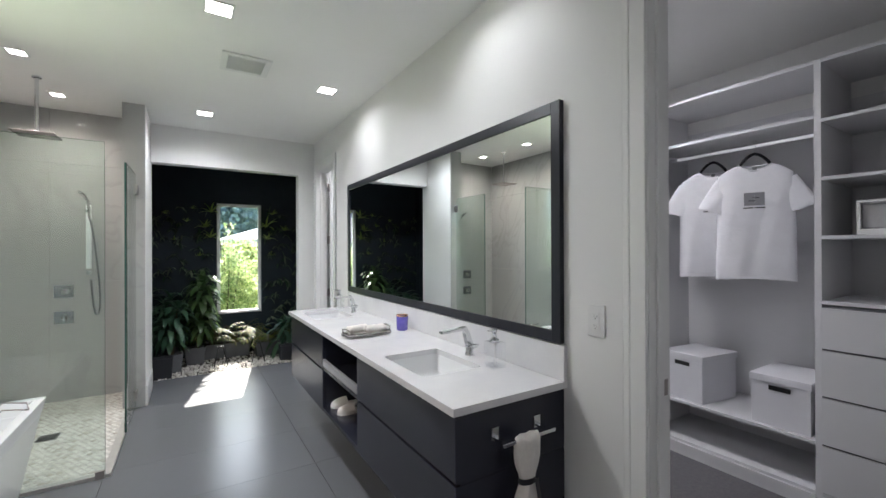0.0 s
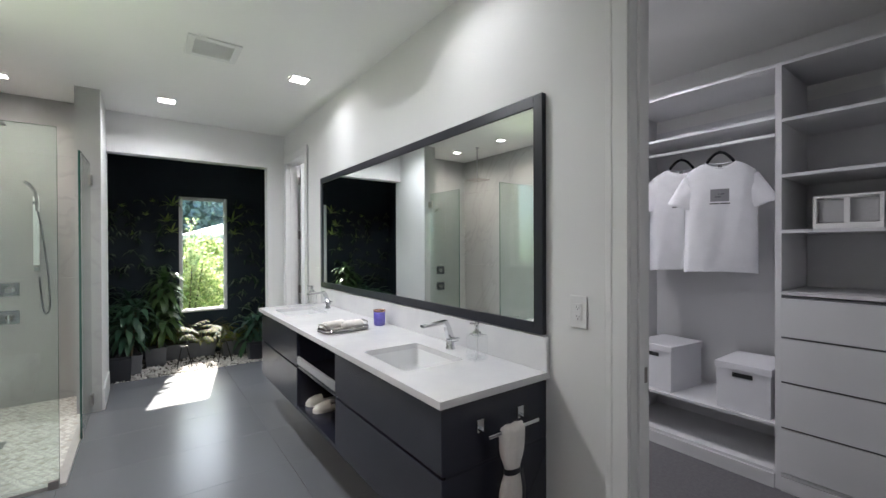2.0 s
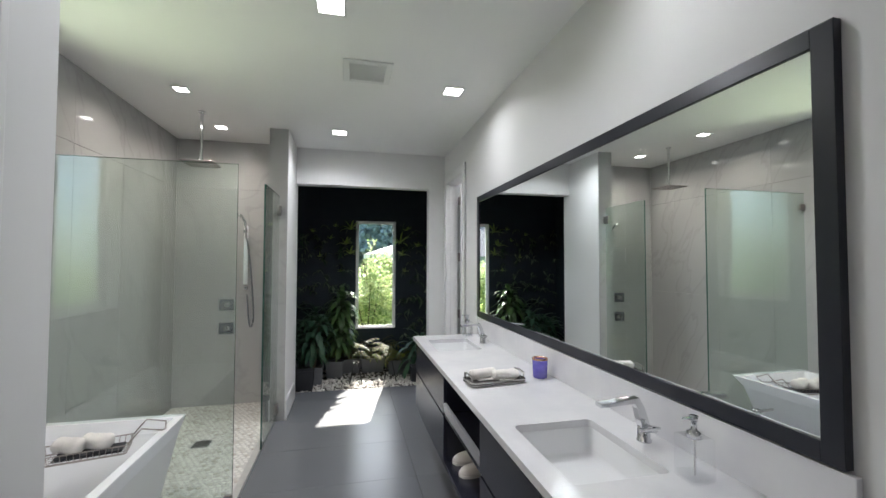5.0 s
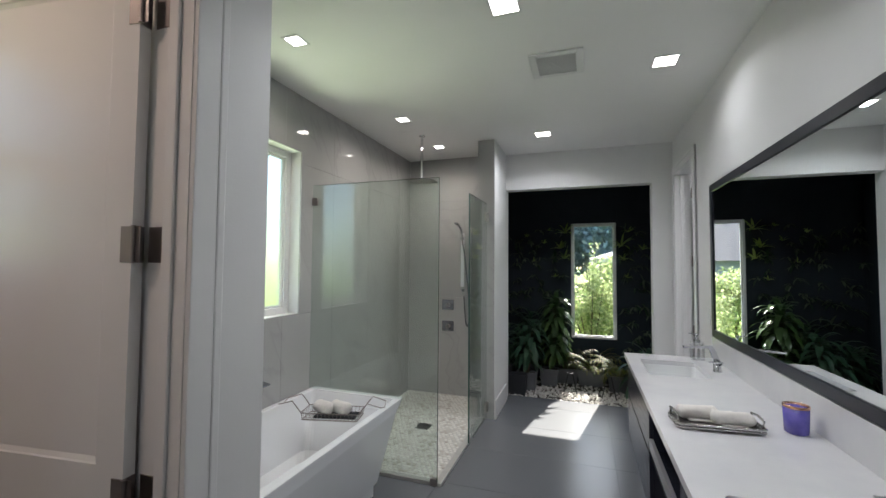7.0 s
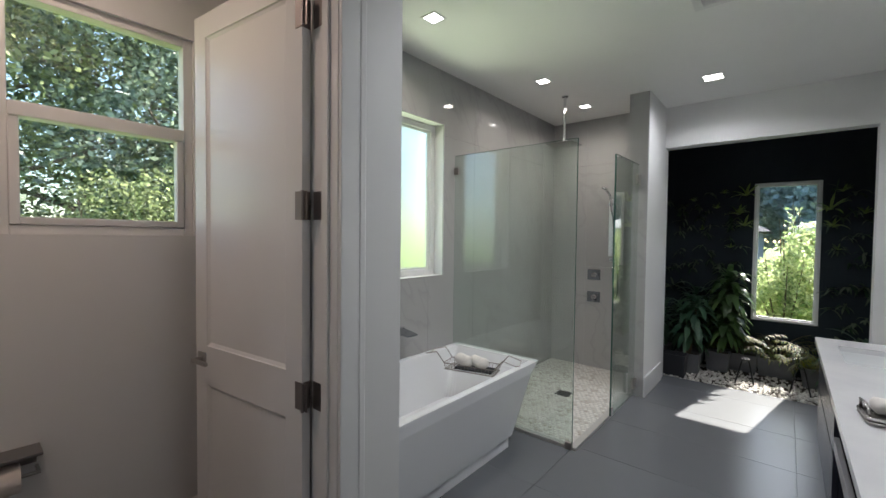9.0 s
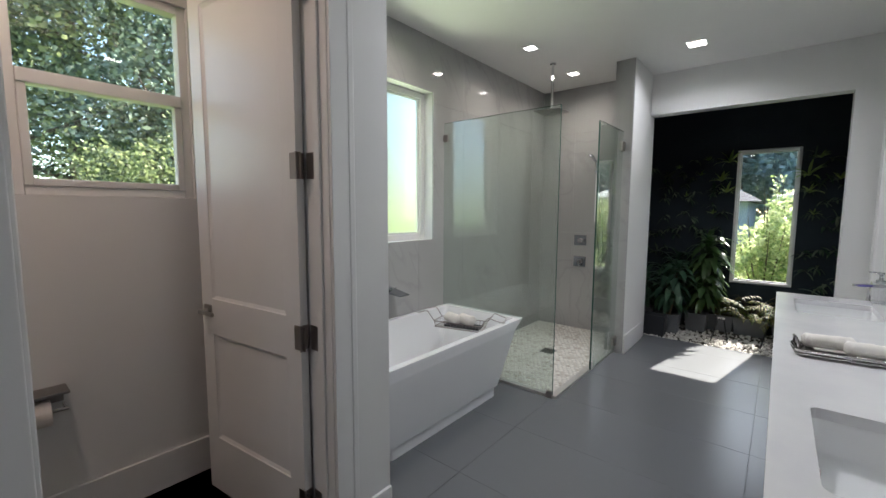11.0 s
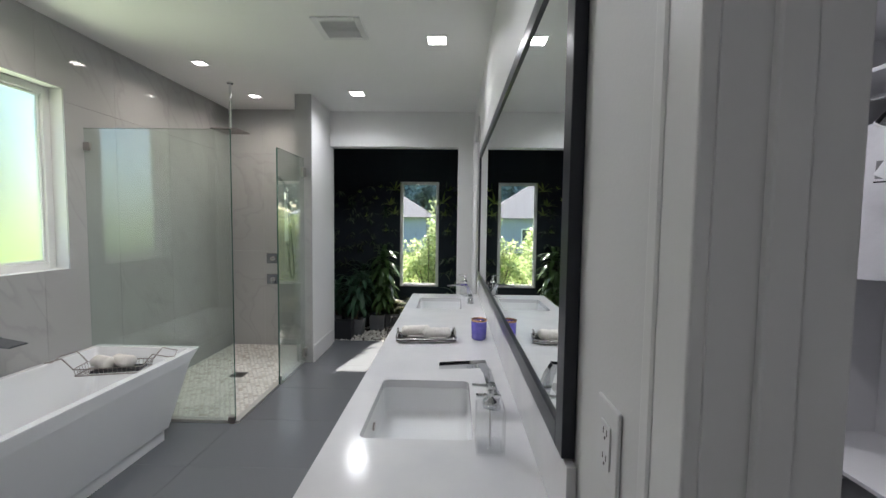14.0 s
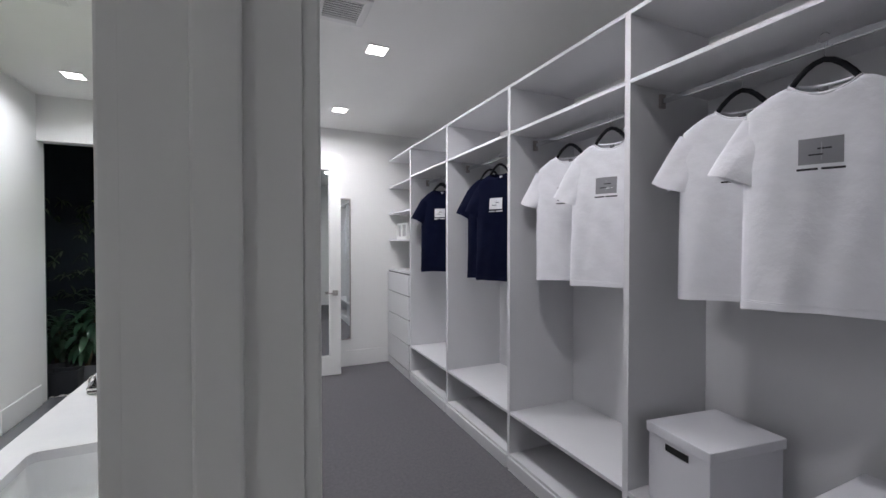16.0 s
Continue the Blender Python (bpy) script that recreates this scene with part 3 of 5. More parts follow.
for a, b in ((VY0, 2.325), (3.035, VY1 - 0.005)):
    bm = B(VX0 + 0.02, VX1, a, b, 0.305, 0.325)
    box(bm, VX0 + 0.02, VX1, a, a + 0.018, 0.325, 0.868)
    box(bm, VX0 + 0.02, VX1, b - 0.018, b, 0.325, 0.868)
    box(bm, VX0 + 0.02, VX0 + 0.03, a + 0.018, b - 0.018, 0.325, 0.868)
    part("carcass", bm, M_NAVY, van)
bm = bmesh.new()
box(bm, VX0 + 0.002, VX1, 2.327, 3.033, 0.305, 0.33)
box(bm, VX1 - 0.02, VX1, 2.327, 3.033, 0.33, 0.868)
part("open_niche", bm, M_NAVY, van)
part("niche_shelf", B(VX0 + 0.006, VX1 - 0.021, 2.327, 3.033, 0.60, 0.625, 0.002), M_NAVY, van)
part("niche_rail", B(VX0 + 0.0, VX0 + 0.018, 2.328, 3.032, 0.632, 0.682, 0.002), mat("brushed_rail", (0.5, 0.5, 0.52), 0.35, metal=0.8), van, "brushed metal shelf lip")
part("end_panel", B(VX0 + 0.0, VX1, VY0 - 0.004, VY0 + 0.0, 0.611, 0.868, 0.001), M_NAVY, van)
part("end_panel", B(VX0 + 0.0, VX1, VY0 - 0.004, VY0 + 0.0, 0.30, 0.600, 0.001), M_NAVY, van)
for a, b in ((VY0 + 0.001, 2.322), (3.038, VY1 - 0.002)):
    for z0, z1 in ((0.302, 0.598), (0.612, 0.866)):
        part("drawer_front", B(VX0, VX0 + 0.0195, a, b, z0, z1, 0.002), M_NAVY, van)

top = thing("double_sink_worktop", "polished white quartz worktop with two undermount sinks", "worktop")
TX0, TX1, TY0, TY1 = 0.873, WALL - 0.002, 1.268, 4.12
SINKS = [(0.960, 1.297, 1.645, 2.092), (0.960, 1.297, 3.475, 3.925)]
bm = bmesh.new()


def sink_cell(bm, x0, x1, y0, y1, z):
    """The sheet round one sink hole: a rectangle of the full depth, less the rounded hole."""
    ring = [bm.verts.new(p) for p in rrect(x0, x1, y0, y1, z, 0.022)]
    cs = [bm.verts.new(p) for p in ((TX1, y1 + 0.1, z), (TX0, y1 + 0.1, z), (TX0, y0 - 0.1, z), (TX1, y0 - 0.1, z))]
    for q in range(4):
        for i in range(4):
            bm.faces.new((cs[q], ring[q * 5 + i], ring[q * 5 + i + 1]))
        bm.faces.new((cs[q], ring[q * 5 + 4], ring[(q * 5 + 5) % 20], cs[(q + 1) % 4]))
    return ring


for x0, x1, y0, y1 in SINKS:
    up, dn = sink_cell(bm, x0, x1, y0, y1, 0.9), sink_cell(bm, x0, x1, y0, y1, 0.87)
    for i in range(20):
        bm.faces.new((up[i], up[(i + 1) % 20], dn[(i + 1) % 20], dn[i]))
    for xx in (TX0, TX1):
        bm.faces.new([bm.verts.new(p) for p in ((xx, y0 - 0.1, 0.87), (xx, y1 + 0.1, 0.87), (xx, y1 + 0.1, 0.9), (xx, y0 - 0.1, 0.9))])
for a, b in ((TY0, SINKS[0][2] - 0.1), (SINKS[0][3] + 0.1, SINKS[1][2] - 0.1), (SINKS[1][3] + 0.1, TY1)):
    box(bm, TX0, TX1, a, b, 0.87, 0.9)
bmesh.ops.remove_doubles(bm, verts=bm.verts, dist=1e-5)
bmesh.ops.recalc_face_normals(bm, faces=bm.faces)
part("worktop", bm, M_QUARTZ, top)
part("backsplash", B(TX1 - 0.02, TX1, TY0, TY1, 0.9002, 1.055, 0.002), M_QUARTZ, top)
for x0, x1, y0, y1 in SINKS:
    bm = bmesh.new()
    rings = [rrect(x0 - 0.004, x1 + 0.004, y0 - 0.004, y1 + 0.004, 0.8695, 0.03), rrect(x0 - 0.002, x1 + 0.002, y0 - 0.002, y1 + 0.002, 0.86, 0.035),
             rrect(x0 + 0.004, x1 - 0.004, y0 + 0.004, y1 - 0.004, 0.785, 0.03), rrect(x0 + 0.009, x1 - 0.009, y0 + 0.009, y1 - 0.009, 0.772, 0.034),
             rrect(x0 + 0.022, x1 - 0.022, y0 + 0.022, y1 - 0.022, 0.762, 0.036), rrect(x0 + 0.045, x1 - 0.045, y0 + 0.05, y1 - 0.05, 0.758, 0.036),
             rrect(x0 + 0.13, x1 - 0.13, y0 + 0.18, y1 - 0.18, 0.751, 0.03)]
    loft(bm, rings, cap0=False)
    sk = part("basin", bm, M_CERAMIC, top, "white rectangular ceramic basin", smooth=True)
    bm = lathe(bmesh.new(), [(0.001, 0.757), (0.018, 0.757), (0.023, 0.754), (0.023, 0.749)], (x0 + x1) / 2, (y0 + y1) / 2)
    part("drain", bm, M_CHROME, sk)
    yc = (y0 + y1) / 2 - 0.03
    bm = cyl(bmesh.new(), (x0 + 0.006, yc, 0.835), (x0 + 0.012, yc, 0.835), 0.013)
    part("overflow", bm, M_STEELDARK, sk)


def faucet(y):
    f = thing("faucet", "polished chrome single-lever basin faucet with a flat angular spout", "faucet", 1.372, y, 0.9, group="basin faucets")
    part("base", lathe(bmesh.new(), [(0.026, 0.0), (0.026, 0.006), (0.022, 0.010), (0.021, 0.055), (0.0, 0.056)]), M_CHROME, f, smooth=True)
    bm = loft(bmesh.new(), [[(-0.018, -0.016, 0.05), (0.018, -0.016, 0.05), (0.018, 0.016, 0.05), (-0.018, 0.016, 0.05)],
                            [(-0.036, -0.015, 0.122), (-0.008, -0.015, 0.126), (-0.008, 0.015, 0.126), (-0.036, 0.015, 0.122)],
                            [(-0.050, -0.015, 0.144), (-0.028, -0.015, 0.157), (-0.028, 0.015, 0.157), (-0.050, 0.015, 0.144)]])
    part("body", bm, M_CHROME, f)
    bm = loft(bmesh.new(), [[(-0.028, -0.016, 0.142), (-0.028, 0.016, 0.142), (-0.028, 0.016, 0.160), (-0.028, -0.016, 0.160)],
                            [(-0.185, -0.018, 0.136), (-0.185, 0.018, 0.136), (-0.185, 0.018, 0.148), (-0.185, -0.018, 0.148)]])
    part("spout", bm, M_CHROME, f)
    bm = B(-0.062, 0.020, -0.064, -0.048, 0.060, 0.070, 0.003)
    cyl(bm, (0, -0.015, 0.050), (0, -0.056, 0.062), 0.013)
    part("lever", bm, M_CHROME, f)
    return f


faucet(1.862)
faucet(3.70)


def soap(x, y):
    s = thing("soap_dispenser", "square clear acrylic soap dispenser with a chrome pump", "soap dispenser", x, y, 0.9, group="soap dispensers")
    bm = B(-0.039, 0.039, -0.039, 0.039, 0.0, 0.128, 0.006)
    part("bottle", bm, M_BOTTLE, s)
    part("thick_base", B(-0.034, 0.034, -0.034, 0.034, 0.004, 0.020, 0.006), M_BOTTLE, s, "thick clear base with liquid")
    bm = lathe(bmesh.new(), [(0.0, 0.122), (0.021, 0.122), (0.021, 0.14), (0.009, 0.145), (0.009, 0.172), (0.012, 0.172), (0.012, 0.187), (0.0, 0.187)], n=16)
    part("pump", bm, M_CHROME, s, smooth=True)
    bm = cyl(bmesh.new(), (0, 0, 0.18), (-0.052, -0.012, 0.187), 0.005, 0.0035, n=10)
    part("nozzle", bm, M_CHROME, s)
    part("dip_tube", cyl(bmesh.new(), (0, 0, 0.01), (0, 0, 0.12), 0.003, n=8), M_PLASTICW, s)


soap(1.337, 1.602)
soap(1.335, 4.02)

cd = thing("candle", "violet glass jar candle with a copper rim", "candle", 1.375, 2.70, 0.9)
part("jar", lathe(bmesh.new(), [(0.0, 0.0), (0.034, 0.0), (0.040, 0.006), (0.0425, 0.103), (0.0390, 0.103), (0.0385, 0.085), (0.0, 0.085)], n=28), M_CANDLE, cd, smooth=True)
part("rim", lathe(bmesh.new(), [(0.0433, 0.1005), (0.0438, 0.110), (0.0385, 0.110), (0.0388, 0.1005)], n=28), M_COPPER, cd, "copper rim", smooth=True)
part("wax", lathe(bmesh.new(), [(0.0, 0.0862), (0.0385, 0.0862)], n=28), M_WAX, cd)


def rolled_towel(bm, x0, y0, x1, y1, z, r, flat=0.72, seed=0):
    """A rolled or folded cloth, lumpy, from one end to the other."""
    rs = random.Random(seed)
    rings = []
    n = 14
    for i in range(n + 1):
        t = i / n
        c = Vector((x0 + (x1 - x0) * t, y0 + (y1 - y0) * t, z))
        d = Vector((x1 - x0, y1 - y0, 0)).normalized()
        sd = Vector((-d.y, d.x, 0))
        k = r * (0.6 if i in (0, n) else 1.0) * (1 + rs.uniform(-0.06, 0.06))
        rings.append([c + sd * (math.cos(a) * k * (1 + 0.10 * math.sin(3 * a + seed + t * 4) + 0.05 * math.sin(2 * a - t * 6 + seed))) + Vector((0, 0, math.sin(a) * k * flat)) for a in [j * 2 * math.pi / 16 for j in range(16)]])
    loft(bm, rings)
    return bm


tr = thing("vanity_tray", "dark mirrored tray with silver rim and handles on quartz worktop", "tray", 1.09, 2.655, 0.9)
tr.matrix_basis = pose(1.09, 2.665, 0.9, 0, 0, 6)
part("base", B(-0.155, 0.155, -0.065, 0.065, 0.010, 0.018, 0.004), M_TRAY, tr)
bm = bmesh.new()
tube(bm, rrect(-0.157, 0.157, -0.067, 0.067, 0.022, 0.02, 3), 0.0055, close=True)
tube(bm, rrect(-0.157, 0.157, -0.067, 0.067, 0.010, 0.02, 3), 0.004, close=True)
for sx in (-0.12, 0.12):
    for sy in (-0.05, 0.05):
        bmesh.ops.create_uvsphere(bm, u_segments=10, v_segments=6, radius=0.008, matrix=Matrix.Translation((sx, sy, 0.008)))
part("rim", bm, M_SILVER, tr, "antique silver beaded rim", smooth=True)
for s in (-1, 1):
    bm = tube(bmesh.new(), [(s * 0.150, -0.05, 0.02), (s * 0.152, -0.048, 0.052), (s * 0.153, 0.0, 0.058), (s * 0.152, 0.048, 0.052), (s * 0.150, 0.05, 0.02)], 0.005)
    part("handle", bm, M_SILVER, tr, smooth=True)
for n, (a, b, c, d, zz) in enumerate([(-0.13, 0.02, 0.02, 0.035, 0.046), (-0.02, -0.015, 0.13, -0.02, 0.044)]):
    ft = thing("face_towel", "rolled white terry face towel lying on the vanity tray", "towel", 1.09, 2.665, 0.9, group="face towels", rz=6)
    part("roll", rolled_towel(bmesh.new(), a, b, c, d, zz, 0.036, 0.7, n), M_TOWEL, ft, smooth=True)
    bm = B(min(a, c) + 0.03, max(a, c) - 0.03, b - 0.04, b + 0.036, 0.0195, 0.026, 0.003)
    part("under_fold", bm, M_TOWEL, ft)

# slippers in the niche
for n, yy in enumerate((2.84, 2.99)):
    s = thing("slipper", "white closed-toe terry slipper on the vanity niche shelf", "slipper", 1.055, yy, 0.33, group="slippers", rz=0)
    bm = bmesh.new()
    outl = [(0.16, 0.03), (0.13, 0.036), (0.03, 0.036), (-0.06, 0.046), (-0.10, 0.035), (-0.115, 0.0), (-0.10, -0.035), (-0.06, -0.046), (0.03, -0.036), (0.13, -0.036), (0.16, -0.03), (0.168, 0)]
    loft(bm, [[(x, y, 0.001) for x, y in outl], [(x, y, 0.014) for x, y in outl]])
    part("sole", bm, M_SLIP, s)
    rings = []
    for i in range(8):
        t = i / 7
        x = 0.0 - t * 0.113
        hw = 0.045 * math.sqrt(max(0.02, 1 - max(0, t - 0.35) ** 2 / 0.43))
        hh = 0.046 * math.sqrt(max(0.04, 1 - t ** 2.2)) + 0.008
        rings.append([(x, math.cos(a) * hw, 0.012 + math.sin(a) * hh) for a in [k * math.pi / 10 for k in range(11)]])
    part("upper", loft(bmesh.new(), rings, cap0=False), M_SLIP, s, smooth=True)

# towel bar on the cabinet end
tb = thing("towel_bar", "polished chrome squared towel bar on the cabinet end", "towel bar")
for x in (1.075, 1.300):
    bm = B(x - 0.018, x + 0.018, 1.278, 1.286, 0.735, 0.785, 0.002)
    box(bm, x - 0.012, x + 0.012, 1.205, 1.278, 0.742, 0.752, 0.002)
    part("bracket", bm, M_CHROME, tb)
part("bar", B(1.05, 1.325, 1.200, 1.214, 0.741, 0.755, 0.002), M_CHROME, tb)
ht = thing("hand_towel", "white terry towel hanging from bar, tied with black ribbon", "towel", 1.175, 1.207, 0.757)


def drape(z):
    t = (0.757 - z)
    pin = math.exp(-((t - 0.165) / 0.05) ** 2)
    return 0.066 * (1 - 0.45 * pin) + 0.010 * min(1, max(0, t - 0.2) * 4), 0.020 * (1 - 0.35 * pin) + 0.006


rings = []
for i in range(22):
    z = 0.765 - i * 0.0185
    w, dpt = drape(z)
    if i == 0:
        w, dpt = w * 0.9, 0.012
    rings.append([((math.cos(a) * w * (1 + 0.0)) * (1 if abs(math.cos(a)) < 0.9 else 0.97), math.sin(a) * (dpt + 0.004 * math.sin(7 * a + i * 0.2)), z - 0.757) for a in [k * 2 * math.pi / 40 for k in range(40)]])
part("cloth", loft(bmesh.new(), rings), M_TOWEL, ht, smooth=True)
rings = []
for dz in (-0.155, -0.178):
    w, dpt = drape(0.757 + dz)
    rings.append([(math.cos(a) * (w + 0.002), math.sin(a) * (dpt + 0.004), dz) for a in [k * 2 * math.pi / 40 for k in range(40)]])
part("ribbon", loft(bmesh.new(), rings, False, False), M_RIBBON, ht, "black satin ribbon tied round the towel", smooth=True)
bm = loft(bmesh.new(), [[(0.012, -0.03, -0.16), (0.032, -0.028, -0.16), (0.032, -0.026, -0.16), (0.012, -0.028, -0.16)],
                        [(0.022, -0.034, -0.23), (0.04, -0.034, -0.23), (0.04, -0.032, -0.23), (0.022, -0.032, -0.23)],
                        [(0.020, -0.036, -0.29), (0.036, -0.036, -0.28), (0.036, -0.034, -0.28), (0.020, -0.034, -0.29)]])
part("ribbon_tail", bm, M_RIBBON, ht)

# mirror
mi = thing("wall_mirror", "long wall mirror in a flat black frame", "mirror")
MY0, MY1, MZ0, MZ1, MF = 1.285, 4.10, 1.062, 2.14, 0.052
for nm, a, b, c, d in (("frame_side", MY0, MY0 + MF, MZ0, MZ1), ("frame_side", MY1 - MF, MY1, MZ0, MZ1), ("frame_top", MY0 + MF, MY1 - MF, MZ1 - MF, MZ1), ("frame_bottom", MY0 + MF, MY1 - MF, MZ0, MZ0 + MF)):
    part(nm, B(WALL - 0.028, WALL - 0.001, a, b, c, d, 0.002), M_FRAME, mi)
part("glass", B(WALL - 0.020, WALL - 0.014, MY0 + MF - 0.002, MY1 - MF + 0.002, MZ0 + MF - 0.002, MZ1 - MF + 0.002), M_MIRROR, mi)


def outlet(y0, y1, z0, z1, rocker=False):
    o = thing("wall_outlet", "white wall outlet plate beside the mirror" if not rocker else "white wall switch plate beside the mirror", "wall outlet" if not rocker else "light switch")
    part("plate", B(WALL - 0.007, WALL - 0.0005, y0, y1, z0, z1, 0.003), M_PLASTICW, o)
    ym, zm = (y0 + y1) / 2, (z0 + z1) / 2
    part("insert", B(WALL - 0.0095, WALL - 0.007, ym - 0.018, ym + 0.018, zm - 0.034, zm + 0.034, 0.001), M_PLASTICW, o)
    if not rocker:
        for dz in (-0.02, 0.02):
            bm = B(WALL - 0.0100, WALL - 0.0094, ym - 0.008, ym - 0.006, zm + dz - 0.004, zm + dz + 0.005)
            box(bm, WALL - 0.0100, WALL - 0.0094, ym + 0.005, ym + 0.007, zm + dz - 0.004, zm + dz + 0.005)
            cyl(bm, (WALL - 0.0100, ym, zm + dz - 0.010), (WALL - 0.0094, ym, zm + dz - 0.010), 0.0025, n=8)
            part("socket_slots", bm, M_BLACK, o)


outlet(1.075, 1.157, 1.120, 1.253)
outlet(4.22, 4.30, 1.12, 1.25, True)

# ---- ceiling fixtures ----


def downlight(x, y, s):
    d = thing("downlight", "square recessed ceiling downlight with a white trim, switched on", "downlight", x, y, CEIL, group="downlights")
    o = s / 2 + 0.014
    bm = bmesh.new()
    for a, b, c, e in ((-o, -s / 2, -o, o), (s / 2, o, -o, o), (-s / 2, s / 2, -o, -s / 2), (-s / 2, s / 2, s / 2, o)):
        box(bm, a, b, c, e, -0.006, -0.0005, 0.001)
    part("trim", bm, M_PLASTICW, d)
    part("diffuser", B(-s / 2 + 0.001, s / 2 - 0.001, -s / 2 + 0.001, s / 2 - 0.001, -0.004, -0.001), M_LED, d)


for (dx, dy), ds in zip(DOWN, DOWN_SIZE):
    downlight(dx, dy, ds)
# the fixtures at y 1.75 and -0.4 are unseen, added with their lamps
for dx, dy in ((2.34, 1.75), (2.34, 3.37), (2.34, 4.80), (0.2, -0.4)):
    downlight(dx, dy, 0.13)


def vent(x, y, sx, sy, label, slats):
    v = thing("ceiling_vent", label, "ceiling vent", x, y, CEIL)
    bm = bmesh.new()
    w = 0.045
    box(bm, -sx / 2, -sx / 2 + w, -sy / 2, sy / 2, -0.012, -0.0005, 0.004)
    box(bm, sx / 2 - w, sx / 2, -sy / 2, sy / 2, -0.012, -0.0005, 0.004)
    box(bm, -sx / 2 + w, sx / 2 - w, -sy / 2, -sy / 2 + w, -0.012, -0.0005, 0.004)
    box(bm, -sx / 2 + w, sx / 2 - w, sy / 2 - w, sy / 2, -0.012, -0.0005, 0.004)
    part("frame", bm, M_PLASTICW, v)
    part("backing", B(-sx / 2 + w, sx / 2 - w, -sy / 2 + w, sy / 2 - w, -0.003, -0.001), mat("vent_grey", (0.25, 0.25, 0.25), 0.8), v)
    n = slats
    for i in range(n):
        yy = -sy / 2 + w + (sy - 2 * w) * (i + 0.5) / n
        part("slat", B(-sx / 2 + w, sx / 2 - w, yy - 0.003, yy + 0.003, -0.010, -0.004), M_PLASTICW, v)


vent(0.43, 3.40, 0.33, 0.33, "white square ceiling exhaust vent with fine slats", 14)
vent(2.02, 2.95, 0.30, 0.30, "white closet ceiling air register with slats", 9)

# ---- shower ----
SX, SY = -0.40, 3.47
sf = thing("shower_floor", "raised shower floor of beige and white pebble mosaic with a grey tile curb", "shower floor", kind="structure")
part("curb", B(SX - 0.02, SX + 0.03, SY - 0.005, 4.838, -0.007, 0.022, 0.002), M_CURB, sf)
part("curb", B(OUT + 0.014, SX - 0.02, SY - 0.005, SY + 0.045, -0.007, 0.022, 0.002), M_CURB, sf)
part("bed", B(OUT + 0.014, SX - 0.02, SY + 0.045, BACK - 0.002, -0.007, 0.008), M_MOSG, sf)
bm = bmesh.new()
rg = random.Random(4)


def pebble(bm, x, y, z, r, h, rg, n=7):
    a0 = rg.uniform(0, 6.3)
    k1, k2 = rg.uniform(0.75, 1.1), rg.uniform(0.75, 1.1)
    c, s = math.cos(a0), math.sin(a0)

    def ring(f, zz):
        return [bm.verts.new((x + (math.cos(t) * k1 * c - math.sin(t) * k2 * s) * r * f, y + (math.cos(t) * k1 * s + math.sin(t) * k2 * c) * r * f, zz)) for t in [k * 2 * math.pi / n for k in range(n)]]
    lo, hi = ring(1, z), ring(0.8, z + h)
    for k in range(n):
        bm.faces.new((lo[k], lo[(k + 1) % n], hi[(k + 1) % n], hi[k]))
    bm.faces.new(hi)


M_PEBI = leaf_mat("beige_pebble_mosaic", (0.40, 0.36, 0.31), (0.66, 0.65, 0.61), 0.0, 0.35)
M_PEBI.node_tree.nodes["Color Ramp"].color_ramp.elements[1].position = 0.45
bm = bmesh.new()
st = 0.042
ny = int(1.93 / (st * 0.87))
for j in range(ny):
    for i in range(int(1.05 / st)):
        x = OUT + 0.035 + (i + 0.5 * (j % 2)) * st + rg.uniform(-0.003, 0.003)
        y = SY + 0.065 + j * st * 0.87 + rg.uniform(-0.003, 0.003)
        if x < SX - 0.035 and y < BACK - 0.018 and not (abs(x + 0.875) < 0.075 and abs(y - 4.41) < 0.075):
            pebble(bm, x, y, 0.007, st * 0.47, 0.004, rg)
tagged(part("pebble_mosaic", bm, M_PEBI, sf), kind="stuff")
dr = thing("shower_drain", "square tiled shower drain in a grey steel frame", "floor drain", -0.875, 4.41, 0.008)
part("cover", B(-0.055, 0.055, -0.055, 0.055, 0.0, 0.006, 0.001), M_GRATE, dr)
bm = bmesh.new()
for a, b, c, d in ((-0.062, -0.057, -0.062, 0.062), (0.057, 0.062, -0.062, 0.062), (-0.057, 0.057, -0.062, -0.057), (-0.057, 0.057, 0.057, 0.062)):
    box(bm, a, b, c, d, 0.0, 0.007)
part("rim", bm, M_GRATE, dr)


def glass_panel(name, label, x0, x1, y0, y1, z0, z1, rz=0, ox=0, oy=0):
    g = thing(name, label, "shower glass", ox, oy, 0, rz=rz)
    e = 0.0012
    long_x = (x1 - x0) > (y1 - y0)
    p = part("pane", B(x0, x1, y0, y1, z0, z1), M_GLASS, g)
    p.visible_shadow = False
    bm = bmesh.new()
    box(bm, x0 - e * (not long_x), x1 + e * (not long_x), y0 - e * long_x, y1 + e * long_x, z1, z1 + e)
    part("top_edge", bm, M_EDGE, g, "green polished glass edge")
    if long_x:
        bm = box(bmesh.new(), x1, x1 + e, y0 - e, y1 + e, z0, z1)
        part("side_edge", bm, M_EDGE, g)
    else:
        bm = box(bmesh.new(), x0 - e, x1 + e, y0 - e, y0, z0, z1)
        part("side_edge", bm, M_EDGE, g)
    return g


GH = 2.19
g1 = glass_panel("shower_glass_fixed", "clear frameless fixed shower glass panel between bathtub and shower", OUT + 0.016, SX, SY - 0.005, SY + 0.005, 0.023, GH)
